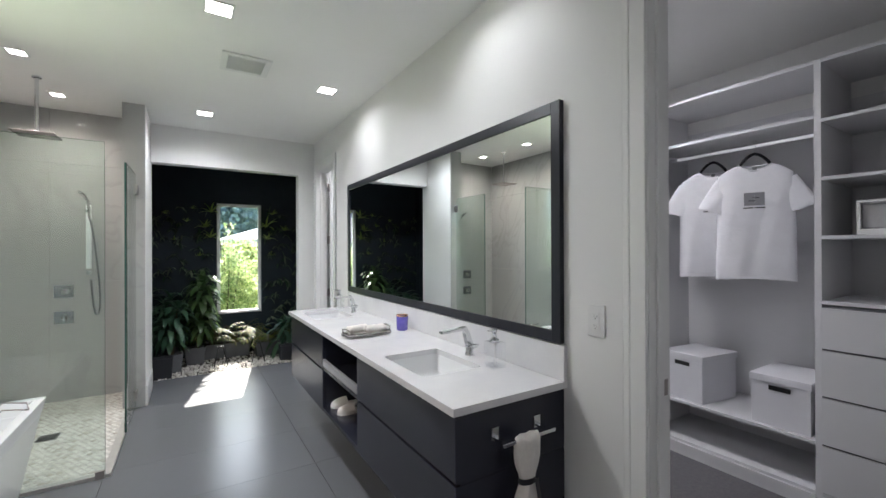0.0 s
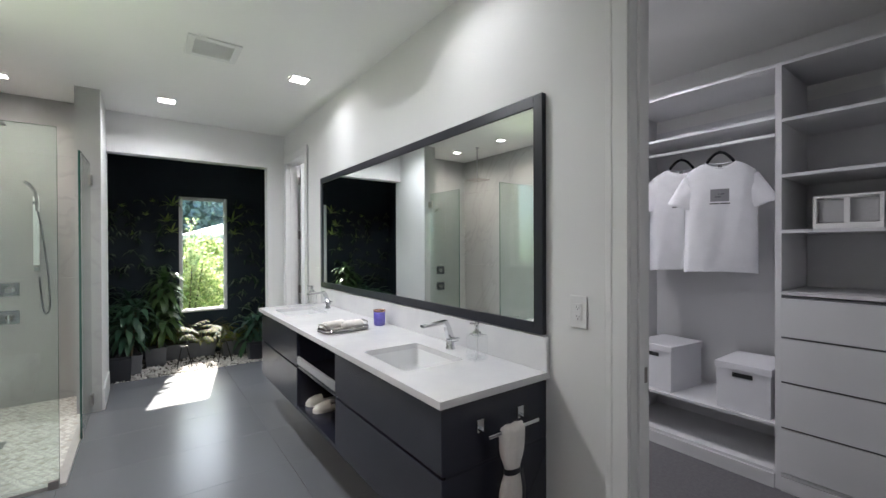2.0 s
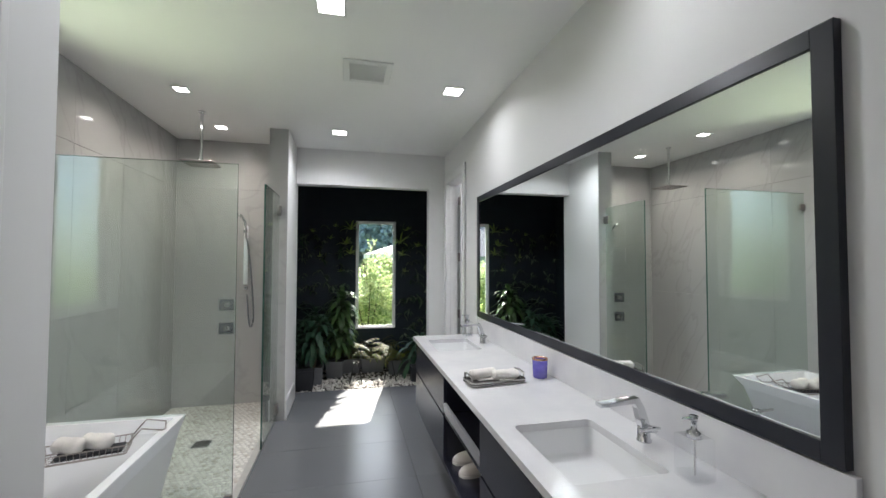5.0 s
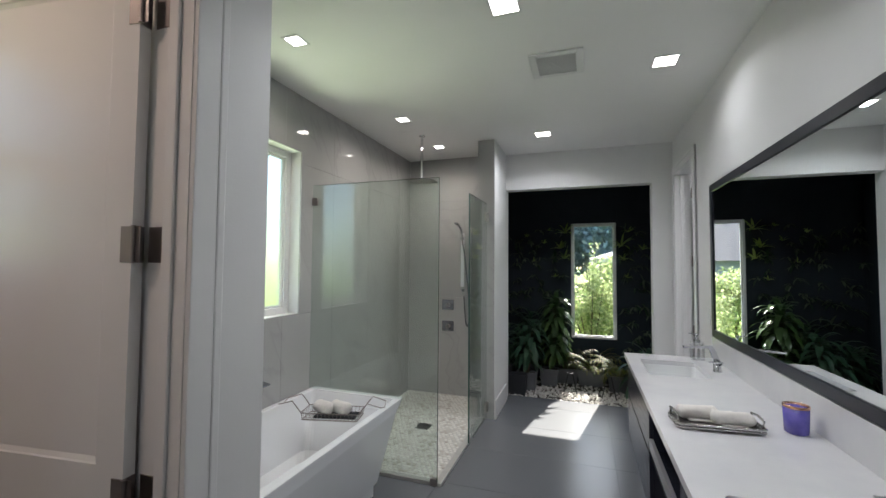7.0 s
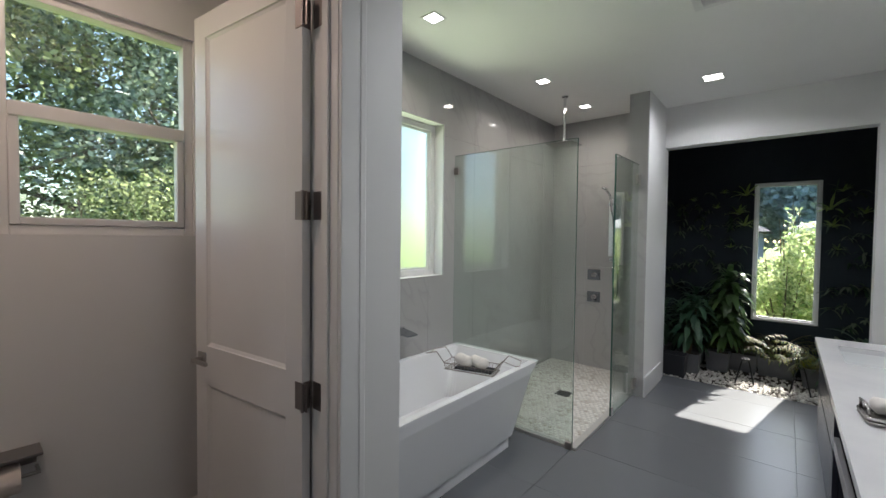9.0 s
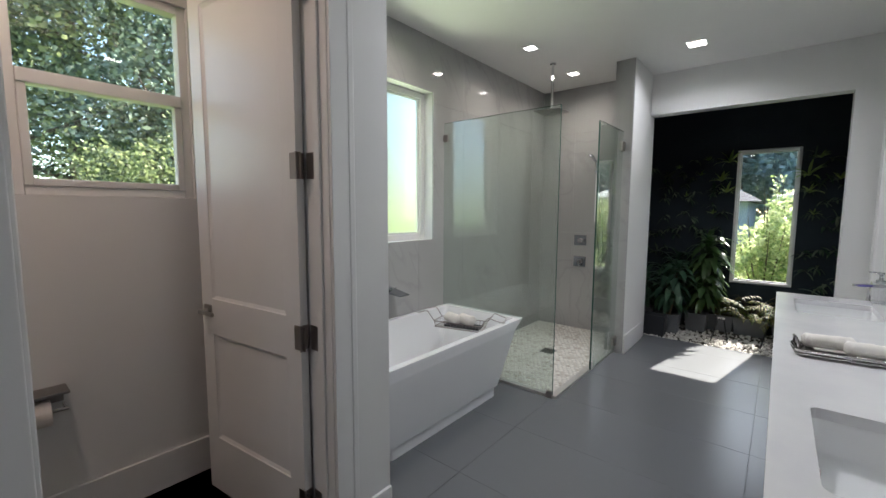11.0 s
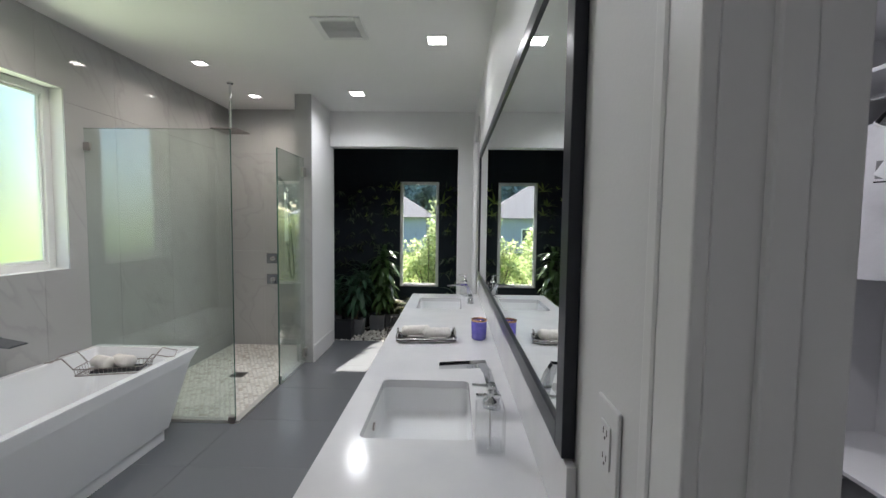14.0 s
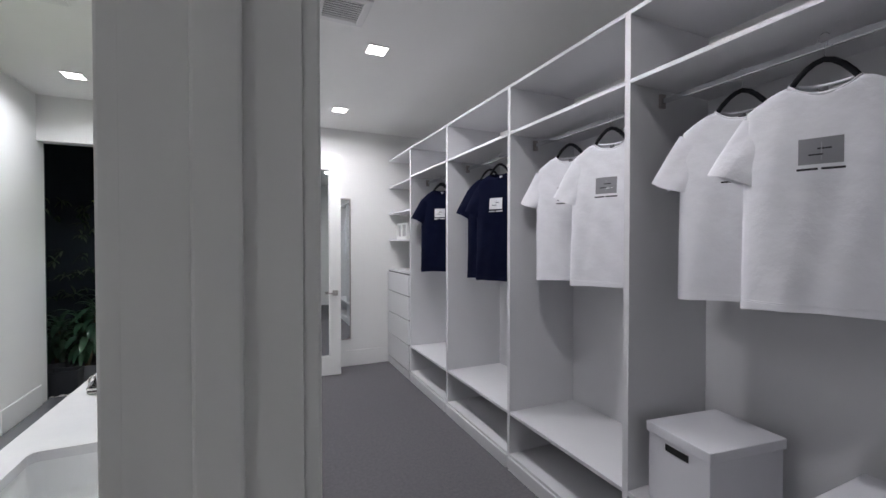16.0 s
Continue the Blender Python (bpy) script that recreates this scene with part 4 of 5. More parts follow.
for nm, b in (("clamp", (OUT + 0.012, OUT + 0.06, SY - 0.012, SY + 0.012, 2.03, 2.09)), ("clamp", (SX - 0.05, SX - 0.002, SY - 0.014, SY + 0.014, -0.004, 0.05))):
    part(nm, B(*b, 0.003), M_STEELDARK, g1, "small square brushed clamp")
# hinged door leaf, open outwards a little
dx, dy = -0.350 + 0.355, 4.175 - 4.80
door_rz = math.degrees(math.atan2(4.175 - 4.80, -0.365 + 0.355))
g2 = glass_panel("shower_glass_door", "clear frameless hinged shower door standing ajar", 0.0, 0.632, -0.005, 0.005, 0.02, GH, rz=door_rz, ox=-0.355, oy=4.805)
for z in (0.13, 2.05):
    part("hinge", B(-0.028, 0.05, -0.016, 0.016, z - 0.045, z + 0.045, 0.003), M_NICKEL, g2, "square brushed glass hinge")
bm = tube(bmesh.new(), [(0.615, -0.005, 0.12), (0.615, -0.005, 0.06), (0.615, 0.005, 0.06)], 0.004)
part("bottom_clip", B(0.60, 0.632, -0.010, 0.010, 0.02, 0.09, 0.002), M_NICKEL, g2)

rh = thing("rain_shower", "chrome ceiling-mounted rain shower head with a square plate", "shower head", -0.957, 4.50, CEIL)
bm = cyl(bmesh.new(), (0, 0, -0.44), (0, 0, -0.001), 0.013)
cyl(bm, (0, 0, -0.012), (0, 0, -0.001), 0.03)
part("arm", bm, M_CHROME, rh)
bm = cyl(bmesh.new(), (0, 0, -0.47), (0, 0, -0.42), 0.018)
part("swivel", bm, M_CHROME, rh)
part("plate", B(-0.13, 0.13, -0.13, 0.13, -0.468, -0.460, 0.002), M_STEELDARK, rh)

for zz, rot in ((1.08, 0), (0.825, 1)):
    v = thing("shower_valve", "square chrome shower valve with a lever on the tiled wall", "shower valve", -0.975, BACK, zz, group="shower valves")
    part("plate", B(-0.074, 0.074, -0.008, 0.0, -0.062, 0.062, 0.003), M_CHROMED, v)
    bm = cyl(bmesh.new(), (0.01, -0.05, 0), (0.01, -0.008, 0), 0.024)
    part("body", bm, M_STEELDARK, v)
    bm = B(-0.006, 0.055, -0.06, -0.05, -0.008, 0.008, 0.003) if not rot else B(0.002, 0.018, -0.062, -0.052, -0.05, 0.03, 0.003)
    part("lever", bm, M_CHROME, v)
hs = thing("hand_shower", "chrome hand shower on a slide bar with a metal hose", "hand shower", -0.78, BACK, 0.08)
bm = B(-0.021, 0.021, -0.060, -0.045, 1.22, 1.86, 0.003)
for z in (1.24, 1.84):
    cyl(bm, (0, -0.05, z), (0, 0, z), 0.009)
part("slide_bar", bm, M_CHROMEB, hs)
bm = B(-0.02, 0.02, -0.09, -0.035, 1.78, 1.81, 0.004)
part("holder", bm, M_CHROME, hs)
bm = tube(bmesh.new(), [(0.01, -0.09, 1.72), (0.01, -0.10, 1.82), (0.0, -0.115, 1.90), (-0.03, -0.15, 1.955), (-0.06, -0.18, 1.975)], [0.010, 0.012, 0.014, 0.018, 0.014], n=12)
part("handset", bm, M_CHROME, hs, smooth=True)
pts = []
for i in range(25):
    t = i / 24
    pts.append((0.015 + 0.075 * math.sin(math.pi * t) ** 0.8 * (1 if t < 0.55 else 1 - (t - 0.55) * 1.2), -0.085 + 0.05 * t, 1.72 - 0.96 * math.sin(t * 2.15) if t < 0.75 else 0.76 + (t - 0.75) * 1.4 * (t - 0.75) * 4))
part("hose", tube(bmesh.new(), pts, 0.008, n=8), M_CHROMED, hs, smooth=True)
part("hose_elbow", B(-0.02, 0.02, -0.03, 0.0, 1.16, 1.20, 0.004), M_CHROME, hs)

# ---- bathtub ----
tub = thing("bathtub", "freestanding white acrylic bathtub with flared straight sides", "bathtub")
TX = (-1.475, -0.69, 2.035, 3.515)
bm = bmesh.new()
rings = [rrect(-1.40, -0.762, 2.125, 3.225, 0.0, 0.02), rrect(-1.40, -0.762, 2.125, 3.225, 0.072, 0.02), rrect(-1.42, -0.750, 2.10, 3.255, 0.078, 0.02),
         rrect(-1.475, -0.69, 2.035, 3.515 - 0.10, 0.50, 0.02), rrect(-1.475, -0.688, 2.03, 3.515, 0.568, 0.014), rrect(-1.473, -0.690, 2.032, 3.513, 0.572, 0.014),
         rrect(-1.435, -0.735, 2.085, 3.455, 0.572, 0.02), rrect(-1.430, -0.740, 2.09, 3.45, 0.562, 0.025), rrect(-1.36, -0.82, 2.25, 3.26, 0.20, 0.07), rrect(-1.31, -0.87, 2.33, 3.18, 0.16, 0.08)]
loft(bm, rings)
part("shell", bm, M_TUB, tub)
part("drain", lathe(bmesh.new(), [(0.0, 0.166), (0.03, 0.166), (0.034, 0.161)], -1.09, 2.75), M_CHROME, tub)
sp = thing("tub_filler", "chrome wall-mounted tub filler with a flat spout", "faucet", OUT + 0.012, 2.78, 0.80)
bm = B(0.0, 0.008, -0.03, 0.03, -0.03, 0.03, 0.002)
part("rose", bm, M_CHROME, sp)
part("spout", loft(bmesh.new(), [[(0.0, -0.02, -0.018), (0.0, 0.085, -0.018), (0.0, 0.085, 0.004), (0.0, -0.02, 0.004)],
                                 [(0.155, -0.02, -0.030), (0.155, 0.085, -0.030), (0.155, 0.085, -0.022), (0.155, -0.02, -0.022)]]), M_CHROMED, sp)
bm = cyl(bmesh.new(), (0.0, -0.01, 0.02), (0.05, -0.01, 0.02), 0.018)
box(bm, 0.045, 0.10, -0.018, -0.002, 0.028, 0.036, 0.002)
part("lever", bm, M_CHROME, sp)
cad = thing("bath_caddy", "dark nickel wire bath caddy resting across the tub rim", "bath caddy", -1.06, 3.17, 0.548, rz=14)
bm = bmesh.new()
for z, w in ((0.0, 1), (-0.045, 0.96)):
    tube(bm, rrect(-0.20 * w, 0.20 * w, -0.085 * w, 0.085 * w, z, 0.01, 2), 0.0035, n=6, close=True)
for i in range(15):
    x = -0.19 + i * 0.38 / 14
    tube(bm, [(x, -0.085, 0), (x * 0.96, -0.081, -0.045), (x * 0.96, 0.081, -0.045), (x, 0.085, 0)], 0.002, n=5)
for i in range(6):
    y = -0.07 + i * 0.028
    tube(bm, [(-0.20, y, 0), (-0.192, y, -0.045), (0.192, y, -0.045), (0.20, y, 0)], 0.002, n=5)
part("basket", bm, M_STEELDARK, cad)
for s in (-1, 1):
    bm = tube(bmesh.new(), [(s * 0.20, -0.075, 0.0), (s * 0.23, -0.078, 0.04), (s * 0.26, -0.078, 0.075), (s * 0.355, -0.074, 0.050), (s * 0.362, 0.0, 0.030), (s * 0.355, 0.074, 0.050), (s * 0.26, 0.078, 0.075), (s * 0.23, 0.078, 0.04), (s * 0.20, 0.075, 0.0)], 0.004, n=8)
    part("arm", bm, M_STEELDARK, cad, smooth=True)
for n, (a, b, c, d) in enumerate([(-0.125, 0.03, -0.005, -0.035), (-0.01, 0.035, 0.115, -0.03)]):
    ft = thing("face_towel", "rolled white face towel in the bath caddy", "towel", -1.06, 3.17, 0.556, group="caddy towels", rz=14)
    part("roll", rolled_towel(bmesh.new(), a, b, c, d, 0.010, 0.046, 0.85, n + 5), M_TOWEL, ft, smooth=True)
bk = thing("soap_dish", "dark wooden soap dish in the bath caddy", "soap dish", -1.06, 3.17, 0.548, rz=14)
part("dish", B(-0.12, 0.17, -0.06, 0.06, -0.042, -0.028, 0.003), M_POTD, bk)

# ---- toilet room ----
tp = thing("toilet_paper_holder", "brushed metal shelf with a toilet paper holder on the wall", "toilet paper holder", OUT, 0.79, 0.66)
part("shelf", B(0.0, 0.11, -0.13, 0.10, 0.0, 0.012, 0.002), M_PLATE, tp)
part("back_plate", B(0.0, 0.006, -0.12, 0.09, -0.06, 0.0, 0.001), M_PLATE, tp)
part("pin", cyl(bmesh.new(), (0.07, -0.1, -0.075), (0.07, 0.095, -0.075), 0.007), M_NICKEL, tp)
part("pin_arm", B(0.0, 0.07, 0.085, 0.095, -0.08, -0.07, 0.002), M_NICKEL, tp)
rp = thing("toilet_roll", "white toilet paper roll on its holder", "toilet paper", OUT + 0.07, 0.775, 0.585)
bm = bmesh.new()
prof = [(0.021, -0.055), (0.052, -0.055), (0.054, -0.052), (0.054, 0.052), (0.052, 0.055), (0.021, 0.055)]
rings = [[(math.cos(a) * r, y, math.sin(a) * r) for r, y in prof] for a in [k * 2 * math.pi / 28 for k in range(28)]]
vs = [[bm.verts.new(p) for p in rg2] for rg2 in rings]
for i in range(28):
    u, w = vs[i], vs[(i + 1) % 28]
    for k in range(6):
        bm.faces.new((u[k], u[(k + 1) % 6], w[(k + 1) % 6], w[k]))
part("roll", bm, M_TP, rp, smooth=True)
tagged(link("floor_wc", B(OUT, -0.57, -0.76, 1.63, -0.007, 0.0), M_WCFLOOR), "warm brown wood-look floor in the toilet room", kind="structure")

# ---- closet ----
PY = [0.87, 1.865, 2.815, 3.79, 4.735, FAR + 0.038]
PT = 0.019
CTOP = 2.545
NEAR = 0.02


def closet_unit(name, label, y0, y1, tower, own_left=True):
    u = thing(name, label, "closet shelving unit", group="closet units")
    u.matrix_basis = pose(0, 0, 0)
    a, b = y0 + PT / 2, y1 - PT / 2
    x0, x1 = CLO, CLO_B
    part("side_panel", B(x0, x1, y0 - PT / 2 - 0.006, y0 + PT / 2 + 0.006, 0.0, CTOP, 0.001), M_CLOSET, u)
    a += 0.0065
    b -= 0.0065
    part("back_panel", B(x1, x1 + 0.012, a, b, 0.0, CTOP - 0.12), M_CLOSET, u)
    part("toe_kick", B(x0 - 0.012, x0 + 0.006, a, b, 0.0, 0.0845, 0.001), M_CLOSET, u)
    part("top_rail", B(x0 + 0.0, x1, a, b, CTOP - 0.02, CTOP, 0.001), M_CLOSET, u)
    part("bottom_shelf", B(x0, x1, a, b, 0.085, 0.105, 0.001), M_CLOSET, u)
    if tower:
        for z in (1.165, 1.53, 1.86, 2.19):
            part("shelf", B(x0, x1, a, b, z, z + 0.02, 0.001), M_CLOSET, u)
        part("shelf_back_rail", B(x1 - 0.015, x1, a, b, 2.19 + 0.02, 2.30), M_CLOSET, u)
        zz = [0.115, 0.385, 0.655, 0.92, 1.158]
        for c, d in zip(zz, zz[1:]):
            dr = part("drawer", B(x0 - 0.018, x0 + 0.45, a, b, c, d - 0.012, 0.0015), M_CLOSET, u, "white drawer front")
            # dark strip in the gap above each front, standing for its shade
            part("groove_shade", B(x0 - 0.004, x0 + 0.01, a, b, d - 0.0119, d - 0.001), M_GROOVE_SHADE, dr)
    else:
        part("shelf", B(x0, x1, a, b, 2.217, 2.237, 0.001), M_CLOSET, u)
        part("shoe_shelf", B(x0, x1, a, b, 0.365, 0.385, 0.001), M_CLOSET, u)
        part("hanging_rail", B(x0 + 0.19, x0 + 0.205, a, b, 2.150, 2.176, 0.004), M_CHROME, u, "flat chrome hanging rail")
        for yy, s in ((a, 1), (b, -1)):
            part("rail_socket", B(x0 + 0.18, x0 + 0.215, min(yy, yy + s * 0.012), max(yy, yy + s * 0.012), 2.130, 2.195, 0.002), M_STEELDARK, u)
        part("top_cleat", B(x1 - 0.018, x1, a, b, 2.237, 2.32), M_CLOSET, u)
    return u


closet_unit("closet_tower", "white melamine drawer tower with open shelves above", NEAR, PY[0], True)
for n in range(4):
    closet_unit("closet_bay", "white melamine hanging bay with chrome rail and shoe shelves", PY[n], PY[n + 1], False)
closet_unit("closet_tower", "white melamine drawer tower with open shelves against end wall", PY[4], PY[5], True)
kn = thing("drawer_pull", "small square nickel drawer pull on white drawer", "drawer pull", CLO - 0.018, 0.36, 0.70)
part("knob", B(-0.03, 0.0, -0.025, 0.025, -0.018, 0.018, 0.004), M_NICKEL, kn)


def shirt(x, y, z, rz, m, white=True):
    """A T-shirt on a hanger; z is the rail's height, and it faces -x before it is turned."""
    hg = thing("clothes_hanger", "black velvet clothes hanger on a closet rail", "clothes hanger", x, y, z, group="clothes hangers", rz=rz)
    arch = [(0, 0.0225 * k, -0.070 - 0.088 * (abs(k) / 4) ** 1.8 if abs(k) < 5 else -0.158 - 0.019 * (abs(k) - 4)) for k in range(-8, 9)]
    part("shoulder_bar", tube(bmesh.new(), arch, 0.0095, n=8), M_VELVET, hg, smooth=True)
    pts = [(0, 0, -0.07)] + [(0, 0.016 * math.cos(a), -0.002 + 0.019 * math.sin(a)) for a in [radians(-100 + 35 * k) for k in range(8)]]
    part("hook", tube(bmesh.new(), pts, 0.0014, n=6), M_CHROME, hg, "thin steel hook", smooth=True)
    s = thing("t_shirt", "white cotton T-shirt with small grey chest print on hanger" if white else "navy cotton T-shirt with small white chest print on hanger", "t-shirt", x, y, z - 0.140, group="hanging shirts", rz=rz)
    rs = random.Random(int(y * 100))
    ph = rs.uniform(0, 6)
    H = 0.755 if white else 0.815
    nz, nu = 34, 36

    def half(t):
        if t < 0.09:
            return 0.088 + (0.198 - 0.088) * (t / 0.09) ** 0.7
        return 0.198 + 0.008 * min(1, (t - 0.09) / 0.15) + 0.008 * t

    def surf(u, t, side):
        w = half(t)
        yy = u * w
        thick = (0.022 + 0.03 * min(1, t * 3)) * math.sqrt(max(0.0, 1 - abs(u) ** 3))
        k = min(1, t * 2.5)
        fold = 0.005 * math.sin(u * 4.5 + ph + t * 3.5) * k + 0.0022 * math.sin(u * 11 + ph * 2 - t * 7) * k + 0.0015 * math.sin(t * 26 + u * 8 + ph)
        fold += 0.010 * max(0.0, t - 0.5) * math.sin(u * 7 + ph * 3)
        hem = -0.010 * u * u * (1 if t > 0.99 else 0)
        nk = (0.048 if side < 0 else 0.012) * max(0.0, 1 - (yy / 0.088) ** 2) ** 0.8 if t < 0.001 else 0.0
        return Vector((side * thick + fold, yy, -t * H + hem - nk))
    bm = bmesh.new()
    ts = [0, 0.012, 0.03, 0.06, 0.09] + [0.09 + 0.88 * i / 26 for i in range(1, 27)] + [0.985, 1.0]
    rows = []
    for t in ts:
        ring = []
        for side, us in ((-1, [-1 + 2 * k / nu for k in range(nu + 1)]), (1, [1 - 2 * k / nu for k in range(1, nu)])):
            for u in us:
                v = surf(u, t, side)
                if 0 < t < 0.09:
                    dip = (0.048 if side < 0 else 0.012) * max(0.0, 1 - (v.y / 0.088) ** 2) ** 0.8 * (1 - t / 0.09)
                    v.z = min(v.z, -dip - t * H * (1 - t / 0.09) * 0.3 - t * H * (t / 0.09) * 1.0)
                if t > 0.98:
                    v.x += side * 0.002
                ring.append(v)
        rows.append(ring)
    loft(bm, rows, cap0=False, cap1=False)
    part("body", bm, m, s, smooth=True)
    hm = bmesh.new()
    for tt in (0.968, 0.975):
        rw = [surf(-1 + 2 * k / nu, tt, -1) + Vector((-0.0012, 0, 0)) for k in range(nu + 1)]
        tube(hm, rw, 0.0010, n=4)
    part("hem_stitching", hm, m, s)
    for sg in (-1, 1):
        rings = []
        for i in range(12):
            t = i / 11
            c = Vector((0.004 * math.sin(t * 5 + ph) - 0.006 * t, sg * (0.126 + 0.116 * t), -0.117 - 0.165 * t - 0.02 * t * t))
            wd = 0.092 - 0.010 * t
            th = 0.020 + 0.014 * t
            ax = Vector((0, sg * 0.38, -0.92))
            dirn = ax.cross(Vector((1, 0, 0))).normalized()
            rings.append([c + dirn * (math.cos(a) * wd) + Vector((math.sin(a) * th * (1 + 0.12 * math.sin(4 * a + ph + t * 3)), 0, 0.004 * math.sin(3 * a + ph))) for a in [k * 2 * math.pi / 22 for k in range(22)]])
        part("sleeve", loft(bmesh.new(), rings, cap0=False, cap1=False), m, s, smooth=True)
    cl = []
    for k in range(28):
        a = k * 2 * math.pi / 28
        front = math.cos(a) < 0
        yy = 0.086 * math.sin(a)
        d = (0.048 if front else 0.012) * max(0.0, 1 - (yy / 0.088) ** 2) ** 0.8
        cl.append((math.cos(a) * 0.022, yy, -d + 0.002))
    part("collar", tube(bmesh.new(), cl, 0.0065, n=6, close=True), m, s, "ribbed crew collar", smooth=True)

    def patch(nm, y0, y1, z0, z1, mm, parent, off, label=""):
        """A printed patch that follows the front of the cloth."""
        b2 = bmesh.new()
        g = []
        for zz in (z0, (z0 + z1) / 2, z1):
            t = -zz / H
            g.append([b2.verts.new(surf(yy / half(t), t, -1) + Vector((-off, 0, 0))) for yy in [y0 + (y1 - y0) * q / 6 for q in range(7)]])
        for p, q in zip(g, g[1:]):
            for i in range(6):
                b2.faces.new((p[i], p[i + 1], q[i + 1], q[i]))
        return part(nm, b2, mm, parent, label)
    ink = M_PRINTK if white else M_PRINTN
    pr = patch("chest_print", -0.048, 0.060, -0.275, -0.190, M_PRINTG if white else M_PRINTW, s, 0.0012, "small rectangular chest print")
    for k, (a, b, c, d) in enumerate([(0.0, 0.035, -0.247, -0.242), (-0.020, 0.014, -0.228, -0.223), (0.003, 0.005, -0.262, -0.205)]):
        patch("print_stroke", a, b, c, d, ink if k < 2 else M_PRINTL, pr, 0.0022)
    for k in range(2):
        a0, a1 = ((0.012, 0.064), (-0.052, 0.004))[k]
        patch("print_bar", a0, a1, -0.294, -0.287, M_PRINTK if white else M_PRINTW, pr, 0.0015)
    part("neck_label", B(0.016, 0.018, -0.012, 0.012, -0.038, -0.014), M_PRINTG if white else M_PRINTW, s)


RX = CLO + 0.197
RZ = 2.176
for yy, rz, dx in ((1.235, 24, -0.03), (1.51, 29, 0.02), (2.115, 24, -0.03), (2.48, 30, 0.02)):
    shirt(RX + dx, yy, RZ, rz, M_SHIRT)
for yy, rz, dx in ((3.19, 27, -0.03), (3.42, 32, 0.02), (4.29, 50, -0.02), (4.40, 55, 0.02)):
    shirt(RX + dx, yy, RZ, rz, M_SHIRTN, False)


def storage_box(y0, y1, z, x=CLO + 0.02, h=0.31, rz=0):
    b = thing("storage_box", "white lidded storage box with black slot handle on shelf", "storage box", x, (y0 + y1) / 2, z, group="storage boxes", rz=rz)
    w = (y1 - y0) / 2
    part("body", B(0.008, 0.40, -w + 0.008, w - 0.008, 0.0, h - 0.045, 0.003), M_BOX, b)
    part("lid", B(0.0, 0.408, -w, w, h - 0.044, h, 0.004), M_BOX, b)
    part("handle_slot", B(0.0035, 0.0078, -0.055, 0.055, h - 0.088, h - 0.060, 0.001), M_BLACK, b, "black recessed slot handle")


storage_box(0.905, 1.215, 0.386)
storage_box(1.49, 1.80, 0.386, CLO + 0.035, 0.335, -7)


def basket(y0, y1, z):
    b = thing("shelf_basket", "small white plastic basket with wide openings on shelf", "basket", CLO + 0.03, (y0 + y1) / 2, z, group="shelf baskets")
    w = (y1 - y0) / 2
    bm = B(0, 0.2, -w, w, 0, 0.03, 0.003)
    box(bm, 0, 0.012, -w, w, 0.17, 0.185, 0.003)
    box(bm, 0.188, 0.2, -w, w, 0.17, 0.185, 0.003)
    box(bm, 0.0121, 0.1879, -w, -w + 0.012, 0.0301, 0.185, 0.003)
    box(bm, 0.0121, 0.1879, w - 0.012, w, 0.0301, 0.185, 0.003)
    part("shell", bm, M_PLASTICW, b)
    for k in (-w + 0.008, 0, w - 0.008):
        part("post", B(0, 0.012, k - 0.012 if k == 0 else k - 0.008, k + 0.012 if k == 0 else k + 0.008, 0.03, 0.17, 0.002), M_PLASTICW, b)
        part("post", B(0.188, 0.2, k - 0.012 if k == 0 else k - 0.008, k + 0.012 if k == 0 else k + 0.008, 0.03, 0.17, 0.002), M_PLASTICW, b)
    part("liner", B(0.02, 0.18, -w + 0.014, w - 0.014, 0.031, 0.165, 0.01), mat("basket_liner", (0.42, 0.42, 0.43), 0.9, bump=0.2), b)


basket(0.44, 0.72, 1.551)
basket(0.08, 0.36, 1.551)
basket(4.95, 5.30, 1.551)
lm = thing("standing_mirror", "tall frameless mirror panel fixed flat on the closet end wall", "mirror")
part("glass", B(2.03, 2.585, FAR + 0.028, FAR + 0.036, 0.34, 2.03), M_MIRROR, lm)
bm = bmesh.new()
box(bm, 2.585, 2.597, FAR + 0.02, FAR + 0.039, 0.328, 2.042)
box(bm, 2.018, 2.03, FAR + 0.02, FAR + 0.039, 0.328, 2.042)
box(bm, 2.03, 2.585, FAR + 0.02, FAR + 0.039, 0.328, 0.34)
box(bm, 2.03, 2.585, FAR + 0.02, FAR + 0.039, 2.03, 2.042)
part("frame", bm, M_NICKEL, lm, "thin metal edge")

